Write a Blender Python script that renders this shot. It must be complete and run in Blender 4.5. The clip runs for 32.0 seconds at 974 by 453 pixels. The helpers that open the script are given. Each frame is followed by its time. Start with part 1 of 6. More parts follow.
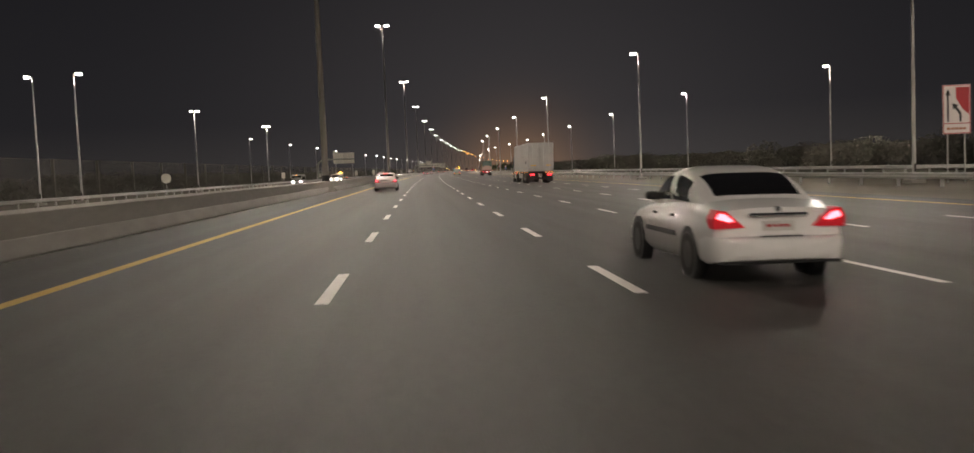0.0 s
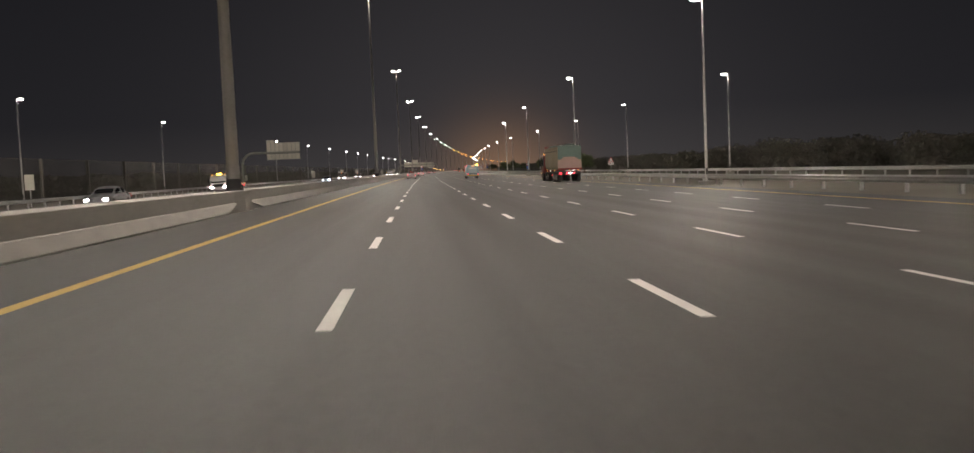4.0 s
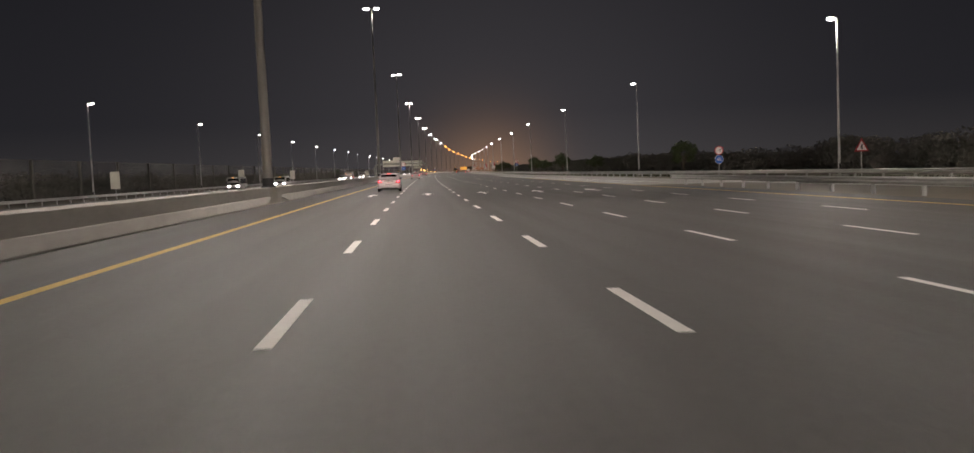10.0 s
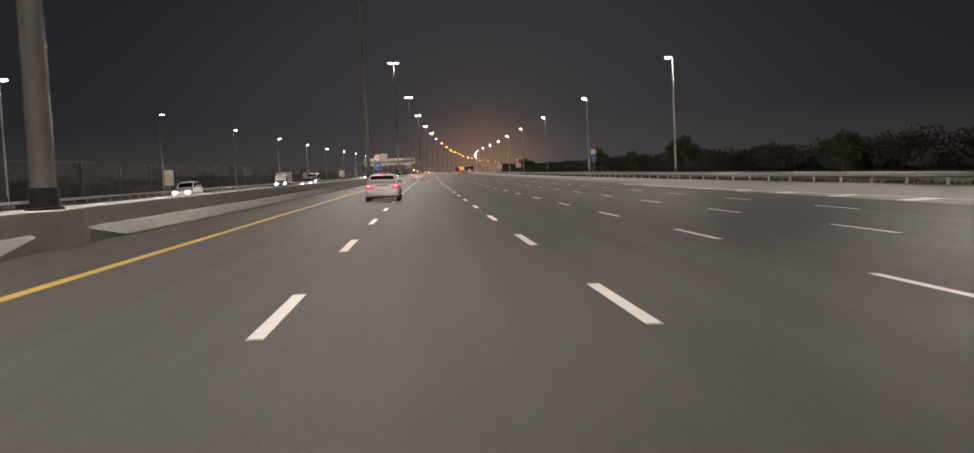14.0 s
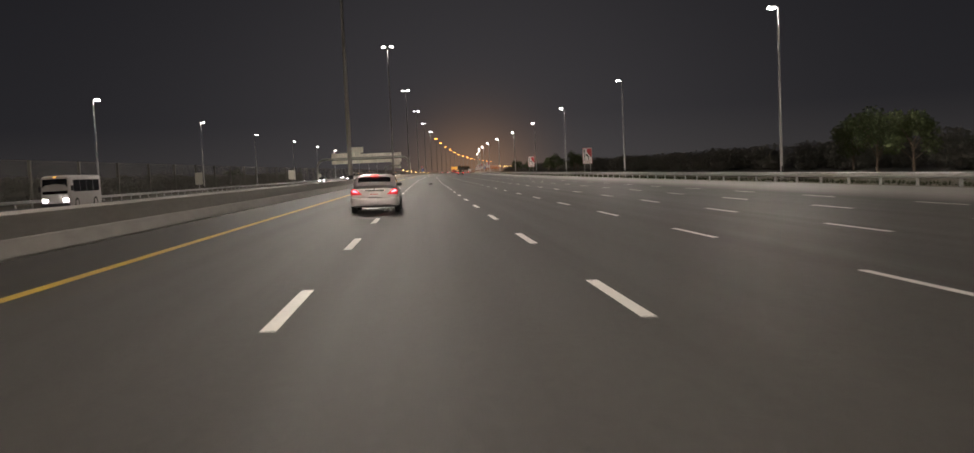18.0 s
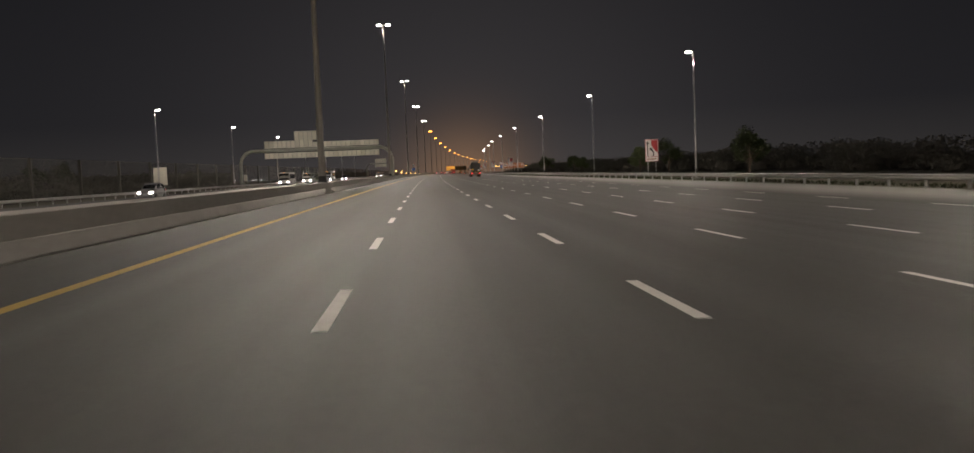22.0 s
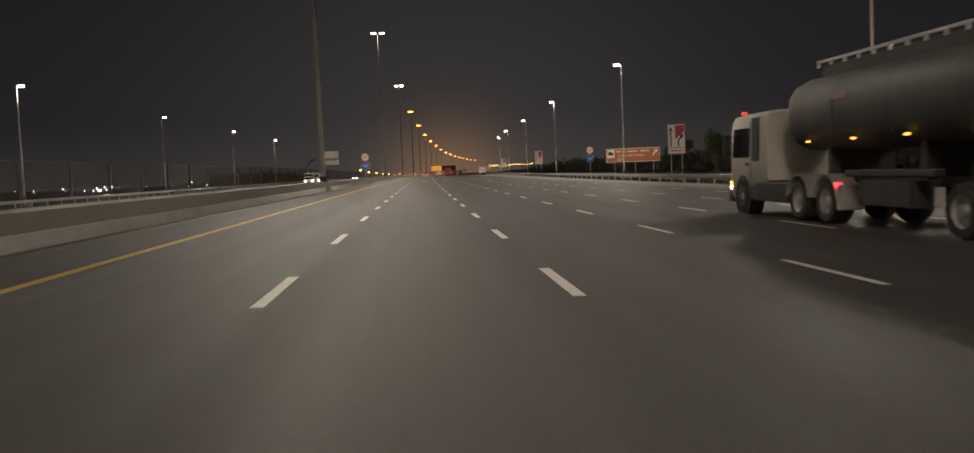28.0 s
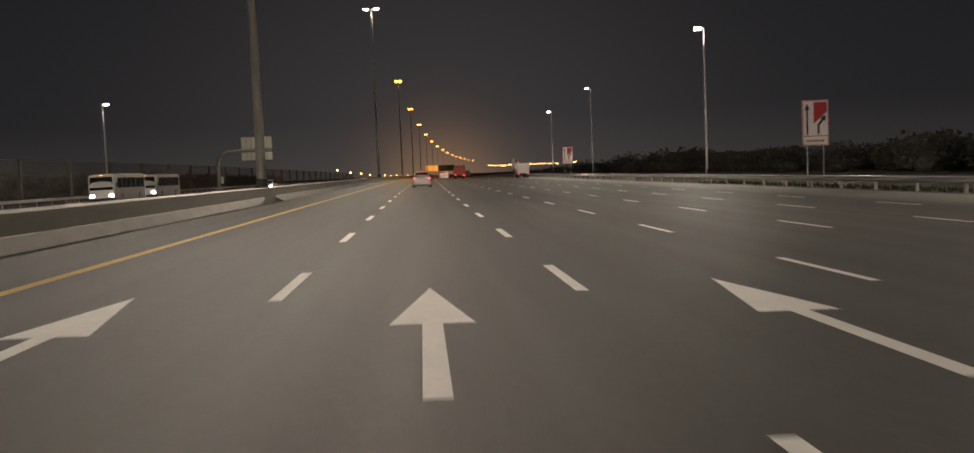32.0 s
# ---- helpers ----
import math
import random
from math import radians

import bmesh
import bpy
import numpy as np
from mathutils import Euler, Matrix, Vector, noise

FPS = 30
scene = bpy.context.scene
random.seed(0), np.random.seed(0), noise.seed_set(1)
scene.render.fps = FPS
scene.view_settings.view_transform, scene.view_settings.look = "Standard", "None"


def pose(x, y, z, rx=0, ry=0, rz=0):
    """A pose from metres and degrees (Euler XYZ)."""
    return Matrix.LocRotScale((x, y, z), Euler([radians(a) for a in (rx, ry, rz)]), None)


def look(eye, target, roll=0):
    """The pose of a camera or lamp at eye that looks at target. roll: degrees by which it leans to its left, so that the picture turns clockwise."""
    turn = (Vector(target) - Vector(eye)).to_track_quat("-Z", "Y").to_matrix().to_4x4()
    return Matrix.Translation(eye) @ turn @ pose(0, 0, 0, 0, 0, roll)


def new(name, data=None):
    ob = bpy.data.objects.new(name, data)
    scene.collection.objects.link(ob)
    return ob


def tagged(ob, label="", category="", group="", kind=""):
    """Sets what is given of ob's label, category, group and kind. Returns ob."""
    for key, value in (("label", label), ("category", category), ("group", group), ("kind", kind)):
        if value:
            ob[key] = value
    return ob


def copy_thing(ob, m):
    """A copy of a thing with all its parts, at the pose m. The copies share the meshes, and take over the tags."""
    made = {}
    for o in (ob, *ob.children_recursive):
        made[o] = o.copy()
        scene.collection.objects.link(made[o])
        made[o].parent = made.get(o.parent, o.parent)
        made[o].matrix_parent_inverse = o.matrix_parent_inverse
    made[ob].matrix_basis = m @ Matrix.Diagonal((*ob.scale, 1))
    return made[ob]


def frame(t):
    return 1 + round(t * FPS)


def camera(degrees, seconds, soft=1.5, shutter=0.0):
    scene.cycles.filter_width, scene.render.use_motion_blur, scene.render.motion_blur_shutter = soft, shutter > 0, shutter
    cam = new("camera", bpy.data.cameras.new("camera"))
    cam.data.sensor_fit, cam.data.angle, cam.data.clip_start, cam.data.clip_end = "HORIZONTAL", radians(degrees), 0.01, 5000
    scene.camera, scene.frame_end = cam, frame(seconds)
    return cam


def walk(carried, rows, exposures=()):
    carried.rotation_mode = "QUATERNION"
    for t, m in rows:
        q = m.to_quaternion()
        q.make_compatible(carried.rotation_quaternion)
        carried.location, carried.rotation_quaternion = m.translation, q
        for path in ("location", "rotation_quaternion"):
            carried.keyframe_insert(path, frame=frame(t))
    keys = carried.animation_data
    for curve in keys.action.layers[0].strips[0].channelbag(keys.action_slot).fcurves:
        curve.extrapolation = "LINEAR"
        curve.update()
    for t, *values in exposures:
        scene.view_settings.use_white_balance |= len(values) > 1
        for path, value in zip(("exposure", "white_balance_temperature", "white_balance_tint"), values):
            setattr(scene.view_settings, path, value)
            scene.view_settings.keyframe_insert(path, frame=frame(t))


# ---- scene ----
# ---- the road's line: turn to the right per metre, and its fall, along its length ----
BEND_AT = [-90, 164, 414, 664, 914, 1164, 1500, 1900, 2400, 3000]
BEND = [1.35e-4, 0.72e-4, 0.82e-4, 0.66e-4, 0.80e-4, 0.61e-4, 0.71e-4, 0.88e-4, 0.52e-4, 1.4e-4]
FALL_AT = [1300, 1500, 1900, 2400, 3000]
FALL = [0.0, -0.0073, -0.0092, -0.0041, -0.0027]
CROSS = 0.0167      # crossfall of each carriageway
MEDIAN = -8.45      # middle of the median barrier
_S = np.arange(-330.0, 3200.0, 1.0)
_K, _G = np.interp(_S, BEND_AT, BEND), np.interp(_S, FALL_AT, FALL, left=0.0)
_TH, _Z = np.cumsum(_K), np.cumsum(_G)
_TH = _TH - np.interp(0, _S, _TH)
_X, _Y = np.cumsum(np.sin(_TH)), np.cumsum(np.cos(_TH))
_X, _Y = _X - np.interp(0, _S, _X), _Y - np.interp(0, _S, _Y)


def turn_at(s):
    return float(np.interp(s, _S, _TH))


def level(s, l):
    """Height of the ground at s along the road and l to its right."""
    z = -CROSS * max(l, MEDIAN) if l < 32 else -CROSS * 32
    if l < MEDIAN:
        z += CROSS * max(l - MEDIAN, -40)
    return z + float(np.interp(s, _S, _Z))


def at(s, l, up=0.0):
    th = turn_at(s)
    return Vector((float(np.interp(s, _S, _X)) + l * math.cos(th), float(np.interp(s, _S, _Y)) - l * math.sin(th), level(s, l) + up))


def stand(s, l, up=0.0, turn=0.0, lean=0.0):
    """The pose of a thing that stands at (s, l) and faces along the road, turned to the left by so many degrees."""
    return Matrix.Translation(at(s, l, up)) @ pose(0, 0, 0, 0, lean, -math.degrees(turn_at(s)) + turn)


# ---- camera ----
# seconds, metres along the road, metres to the right, turn to the left of the road, tilt, roll
RIDE = [
    (0, 0.00, -0.27, -4.16, -3.67, -2.39),
    (1, 36.41, -0.27, -4.14, -3.67, -2.37),
    (2, 72.84, -0.23, -4.20, -3.66, -2.28),
    (3, 109.30, -0.56, -4.34, -3.68, -2.31),
    (4, 145.74, -0.50, -4.28, -3.68, -2.40),
    (5, 182.09, -0.05, -4.02, -3.68, -2.54),
    (6, 218.29, -0.19, -3.95, -3.62, -2.44),
    (7, 254.39, -0.29, -4.14, -3.66, -2.47),
    (8, 290.43, -0.24, -4.25, -3.66, -2.39),
    (9, 326.46, -0.15, -4.23, -3.62, -2.45),
    (10, 362.47, -0.06, -4.26, -3.65, -2.48),
    (11, 398.42, 0.05, -4.25, -3.67, -2.51),
    (12, 434.32, 0.09, -4.18, -3.63, -2.51),
    (13, 470.17, 0.13, -4.14, -3.61, -2.52),
    (14, 505.98, 0.13, -4.02, -3.63, -2.55),
    (15, 541.80, 0.15, -3.98, -3.62, -2.54),
    (16, 577.65, 0.13, -3.99, -3.64, -2.50),
    (17, 613.57, 0.07, -4.05, -3.67, -2.45),
    (18, 649.60, 0.08, -4.01, -3.63, -2.54),
    (19, 685.68, 0.06, -4.08, -3.65, -2.47),
    (20, 721.76, 0.02, -3.90, -3.66, -2.58),
    (21, 757.79, -0.22, -3.75, -3.62, -2.39),
    (22, 793.74, -0.42, -4.01, -3.62, -2.30),
    (23, 829.60, -0.34, -4.28, -3.60, -2.41),
    (24, 865.35, -0.14, -4.37, -3.64, -2.66),
    (25, 901.03, 0.07, -4.33, -3.63, -2.65),
    (26, 936.67, 0.39, -4.30, -3.59, -2.53),
    (27, 972.31, 0.51, -4.26, -3.58, -2.47),
    (28, 1007.99, 0.44, -4.20, -3.62, -2.46),
    (29, 1043.74, 0.49, -4.09, -3.60, -2.33),
    (30, 1079.60, 0.46, -4.02, -3.62, -2.30),
    (31, 1115.53, 0.40, -4.01, -3.64, -2.43),
    (32, 1151.50, 0.34, -4.08, -3.59, -2.37),
]
cam = camera(57.09, 32.0, soft=1.5, shutter=0.12)
EYE = 1.4616


def ride_pose(s, l, yaw, tilt, roll):
    th = turn_at(s)
    eye = Vector((float(np.interp(s, _S, _X)) + l * math.cos(th), float(np.interp(s, _S, _Y)) - l * math.sin(th), EYE - CROSS * l))
    a, b = radians(yaw) - th, radians(tilt)
    return look(eye, eye + Vector((-math.sin(a) * math.cos(b), math.cos(a) * math.cos(b), math.sin(b))), roll)


walk(cam, [(t, ride_pose(*row)) for t, *row in RIDE], exposures=[(0, 0.08, 6900, 7), (1, 0.12, 6780, 7), (2, 0.07, 6750, 7), (5, 0.07, 6620, 7), (6, -0.25, 6780, 6),
                                                            (7, -0.06, 6720, 7), (8, 0.12, 6500, 9), (9, -0.22, 6780, 6), (10, 0.20, 6500, 9), (11, 0.35, 6500, 9),
                                                            (12, 0.05, 6620, 7), (13, -0.08, 6780, 6), (14, 0.40, 6500, 9), (17, 0.32, 6500, 9), (18, 0.30, 6620, 7),
                                                            (19, 0.12, 6780, 6), (20, 0.34, 6500, 9), (21, 0.25, 6720, 7), (22, 0.02, 6780, 6), (23, 0.12, 6620, 7),
                                                            (24, 0.14, 6720, 7), (25, 0.02, 6780, 6), (28, 0.02, 7050, 6), (29, 0.08, 7000, 6), (30, 0.36, 6780, 7),
                                                            (31, 0.13, 7050, 6), (32, 0.16, 7000, 6)])

# ---- night sky ----
world = bpy.data.worlds.new("night")
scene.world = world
world.use_nodes = True
wn, wl = world.node_tree.nodes, world.node_tree.links
w_bg = wn["Background"]
w_co = wn.new("ShaderNodeTexCoord")
w_sep = wn.new("ShaderNodeSeparateXYZ")
w_ramp = wn.new("ShaderNodeValToRGB")
wl.new(w_co.outputs["Generated"], w_sep.inputs[0])
wl.new(w_sep.outputs["Z"], w_ramp.inputs[0])
wl.new(w_ramp.outputs[0], w_bg.inputs["Color"])
w_ramp.color_ramp.elements[0].position, w_ramp.color_ramp.elements[0].color = 0.0, (0.0275, 0.0252, 0.0264, 1)
w_ramp.color_ramp.elements[1].position, w_ramp.color_ramp.elements[1].color = 0.30, (0.0088, 0.0086, 0.0110, 1)
w_mid = w_ramp.color_ramp.elements.new(0.06)
w_mid.color = (0.0142, 0.0137, 0.0164, 1)
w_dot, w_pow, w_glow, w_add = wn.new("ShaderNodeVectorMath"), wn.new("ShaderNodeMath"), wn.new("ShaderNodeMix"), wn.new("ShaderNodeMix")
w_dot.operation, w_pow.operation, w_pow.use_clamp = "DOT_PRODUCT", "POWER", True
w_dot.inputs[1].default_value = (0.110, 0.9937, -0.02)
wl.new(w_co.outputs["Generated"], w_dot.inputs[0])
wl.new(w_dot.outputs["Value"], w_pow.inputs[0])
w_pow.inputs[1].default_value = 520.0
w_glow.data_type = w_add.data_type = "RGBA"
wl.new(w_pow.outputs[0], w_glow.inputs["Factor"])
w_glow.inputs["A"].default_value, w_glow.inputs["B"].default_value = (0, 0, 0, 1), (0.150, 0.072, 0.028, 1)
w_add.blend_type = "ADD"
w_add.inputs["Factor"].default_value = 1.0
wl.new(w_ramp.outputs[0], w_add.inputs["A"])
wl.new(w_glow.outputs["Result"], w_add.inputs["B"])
# broad grey glow painted into the sky for the glare round the lamps
w_wide, w_glare, w_sum = wn.new("ShaderNodeMath"), wn.new("ShaderNodeMix"), wn.new("ShaderNodeMix")
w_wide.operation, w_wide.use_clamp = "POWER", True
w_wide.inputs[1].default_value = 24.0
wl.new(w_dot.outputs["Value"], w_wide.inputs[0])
w_glare.data_type = w_sum.data_type = "RGBA"
w_glare.inputs["A"].default_value, w_glare.inputs["B"].default_value = (0, 0, 0, 1), (0.0235, 0.0210, 0.0222, 1)
wl.new(w_wide.outputs[0], w_glare.inputs["Factor"])
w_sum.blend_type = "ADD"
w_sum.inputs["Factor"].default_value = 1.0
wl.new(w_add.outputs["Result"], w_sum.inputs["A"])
wl.new(w_glare.outputs["Result"], w_sum.inputs["B"])
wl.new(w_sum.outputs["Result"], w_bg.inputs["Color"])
w_bg.inputs["Strength"].default_value = 1.0

MAST_WATTS, SIDE_WATTS = 70000, 16500
WHITE_LAMP, SODIUM = (1.0, 0.870, 0.785), (1.0, 0.47, 0.10)


def street_light(s, l, up, watts, colour, across=0.0, tilt=42, size=108, radius=0.2):
    """The light that one lamp sheds: two lobes thrown up and down the road, leaning `across` degrees to the right."""
    for way in (-1, 1):
        d = bpy.data.lights.new("lamp_light", "SPOT")
        d.energy, d.color, d.spot_size, d.spot_blend, d.shadow_soft_size = watts, colour, radians(size), 0.75, radius
        ob = new("lamp_light", d)
        aim = Vector((math.tan(radians(across)), way * math.tan(radians(tilt)), -1.0))
        ob.matrix_world = Matrix.Translation(at(s, l, up)) @ pose(0, 0, 0, 0, 0, -math.degrees(turn_at(s))) @ aim.to_track_quat("-Z", "Y").to_matrix().to_4x4()


# ---- materials ----
def material(name, colour, rough=0.6, metal=0.0, second=None, scale=1.0, fine=30.0, amount=0.5, bump=0.0, bump_scale=80.0, spec=0.5, vary=0.0, stretch=(1, 1, 1), rough_vary=0.1, coat=0.0):
    """A surface with mottling at a large and a fine scale, uneven gloss and relief."""
    m = bpy.data.materials.new(name)
    m.use_nodes = True
    n, k = m.node_tree.nodes, m.node_tree.links
    b = n["Principled BSDF"]
    b.inputs["Metallic"].default_value = metal
    b.inputs["Specular IOR Level"].default_value = spec
    b.inputs["Coat Weight"].default_value = coat
    second = second or tuple(c * 0.62 for c in colour)
    co, mp = n.new("ShaderNodeTexCoord"), n.new("ShaderNodeMapping")
    mp.inputs["Scale"].default_value = stretch
    k.new(co.outputs["Object"], mp.inputs["Vector"])
    big, small, mix, amt = n.new("ShaderNodeTexNoise"), n.new("ShaderNodeTexNoise"), n.new("ShaderNodeMix"), n.new("ShaderNodeMath")
    mix.data_type = "RGBA"
    for t, sc, det in ((big, scale, 5.0), (small, fine, 4.0)):
        t.inputs["Scale"].default_value, t.inputs["Detail"].default_value = sc, det
        k.new(mp.outputs[0], t.inputs["Vector"])
    amt.operation = "MULTIPLY_ADD"
    k.new(big.outputs["Fac"], amt.inputs[0])
    amt.inputs[1].default_value = amount
    k.new(small.outputs["Fac"], amt.inputs[2])
    sub = n.new("ShaderNodeMath")
    sub.operation, sub.use_clamp = "SUBTRACT", True
    k.new(amt.outputs[0], sub.inputs[0])
    sub.inputs[1].default_value = 0.5 * amount + 0.12
    k.new(sub.outputs[0], mix.inputs["Factor"])
    mix.inputs["A"].default_value, mix.inputs["B"].default_value = (*colour, 1), (*second, 1)
    out = mix.outputs["Result"]
    if vary:
        info, hsv, rng = n.new("ShaderNodeObjectInfo"), n.new("ShaderNodeHueSaturation"), n.new("ShaderNodeMapRange")
        k.new(info.outputs["Random"], rng.inputs["Value"])
        rng.inputs["To Min"].default_value, rng.inputs["To Max"].default_value = 1 - vary, 1 + vary
        k.new(rng.outputs[0], hsv.inputs["Value"])
        k.new(out, hsv.inputs["Color"])
        out = hsv.outputs[0]
    k.new(out, b.inputs["Base Color"])
    rr = n.new("ShaderNodeMapRange")
    k.new(big.outputs["Fac"], rr.inputs["Value"])
    rr.inputs["To Min"].default_value, rr.inputs["To Max"].default_value = max(0.02, rough - rough_vary), min(1.0, rough + rough_vary)
    k.new(rr.outputs[0], b.inputs["Roughness"])
    if bump:
        bt, bn = n.new("ShaderNodeTexNoise"), n.new("ShaderNodeBump")
        bt.inputs["Scale"].default_value = bump_scale
        k.new(co.outputs["Object"], bt.inputs["Vector"])
        k.new(bt.outputs["Fac"], bn.inputs["Height"])
        bn.inputs["Strength"].default_value, bn.inputs["Distance"].default_value = bump, 0.02
        k.new(bn.outputs[0], b.inputs["Normal"])
    return m


def glowing(name, colour, strength):
    m = bpy.data.materials.new(name)
    m.use_nodes = True
    b = m.node_tree.nodes["Principled BSDF"]
    b.inputs["Base Color"].default_value = (*colour, 1)
    b.inputs["Emission Color"].default_value = (*colour, 1)
    b.inputs["Emission Strength"].default_value = strength
    b.inputs["Roughness"].default_value = 0.3
    return m


def mesh_material():
    """Woven wire: open between wires that cross every 6 cm."""
    m = bpy.data.materials.new("dusty_wire_mesh")
    m.use_nodes = True
    n, k = m.node_tree.nodes, m.node_tree.links
    b, out = n["Principled BSDF"], n["Material Output"]
    b.inputs["Base Color"].default_value = (0.115, 0.108, 0.096, 1)
    b.inputs["Roughness"].default_value = 0.85
    co, sep, clear, mix = n.new("ShaderNodeTexCoord"), n.new("ShaderNodeSeparateXYZ"), n.new("ShaderNodeBsdfTransparent"), n.new("ShaderNodeMixShader")
    k.new(co.outputs["Object"], sep.inputs[0])
    wires = []
    for axis in ("Y", "Z"):
        a, c = n.new("ShaderNodeMath"), n.new("ShaderNodeMath")
        a.operation, c.operation = "PINGPONG", "LESS_THAN"
        a.inputs[1].default_value, c.inputs[1].default_value = 0.03, 0.0075
        k.new(sep.outputs[axis], a.inputs[0])
        k.new(a.outputs[0], c.inputs[0])
        wires.append(c.outputs[0])
    either = n.new("ShaderNodeMath")
    either.operation = "MAXIMUM"
    k.new(wires[0], either.inputs[0])
    k.new(wires[1], either.inputs[1])
    k.new(either.outputs[0], mix.inputs["Fac"])
    k.new(clear.outputs[0], mix.inputs[1])
    k.new(b.outputs[0], mix.inputs[2])
    k.new(mix.outputs[0], out.inputs["Surface"])
    return m


def asphalt_material(name, light, dark, rough):
    """Asphalt laid out in metres across and along the road: drawn-out streaks, wheel tracks, broad patches and a fine grain."""
    m = bpy.data.materials.new(name)
    m.use_nodes = True
    n, k = m.node_tree.nodes, m.node_tree.links
    b = n["Principled BSDF"]
    uv = n.new("ShaderNodeUVMap")

    def noise(scale, stretch, detail):
        mp, t = n.new("ShaderNodeMapping"), n.new("ShaderNodeTexNoise")
        mp.inputs["Scale"].default_value = stretch
        k.new(uv.outputs[0], mp.inputs["Vector"])
        k.new(mp.outputs[0], t.inputs["Vector"])
        t.inputs["Scale"].default_value, t.inputs["Detail"].default_value = scale, detail
        return t.outputs["Fac"]

    def calc(op, a, c):
        x = n.new("ShaderNodeMath")
        x.operation = op
        for i, v in enumerate((a, c)):
            if isinstance(v, (int, float)):
                x.inputs[i].default_value = v
            else:
                k.new(v, x.inputs[i])
        return x.outputs[0]

    sep = n.new("ShaderNodeSeparateXYZ")
    k.new(uv.outputs[0], sep.inputs[0])
    track = calc("COSINE", calc("MULTIPLY", calc("ADD", sep.outputs["X"], 1.44 + 0.9), 2 * math.pi / 1.825), 0.0)
    streak, patch, grain = noise(1.0, (1.1, 0.018, 1), 4.0), noise(1.0, (0.16, 0.035, 1), 3.0), noise(1.0, (9.0, 5.0, 1), 3.0)
    mixed = calc("ADD", calc("MULTIPLY", streak, 0.55), calc("MULTIPLY", patch, 0.45))
    mixed = calc("ADD", mixed, calc("MULTIPLY", calc("SUBTRACT", grain, 0.5), 0.9))
    mixed = calc("ADD", mixed, calc("MULTIPLY", track, 0.07))
    rng, mix = n.new("ShaderNodeMapRange"), n.new("ShaderNodeMix")
    rng.inputs["From Min"].default_value, rng.inputs["From Max"].default_value = 0.25, 0.75
    k.new(mixed, rng.inputs["Value"])
    mix.data_type = "RGBA"
    k.new(rng.outputs[0], mix.inputs["Factor"])
    mix.inputs["A"].default_value, mix.inputs["B"].default_value = (*dark, 1), (*light, 1)
    k.new(mix.outputs["Result"], b.inputs["Base Color"])
    rr = n.new("ShaderNodeMapRange")
    rr.inputs["To Min"].default_value, rr.inputs["To Max"].default_value = rough - 0.14, rough + 0.10
    k.new(streak, rr.inputs["Value"])
    k.new(rr.outputs[0], b.inputs["Roughness"])
    bt, bn, co = n.new("ShaderNodeTexNoise"), n.new("ShaderNodeBump"), n.new("ShaderNodeTexCoord")
    bt.inputs["Scale"].default_value = 55
    k.new(co.outputs["Object"], bt.inputs["Vector"])
    k.new(bt.outputs["Fac"], bn.inputs["Height"])
    bn.inputs["Strength"].default_value, bn.inputs["Distance"].default_value = 0.35, 0.02
    k.new(bn.outputs[0], b.inputs["Normal"])
    return m


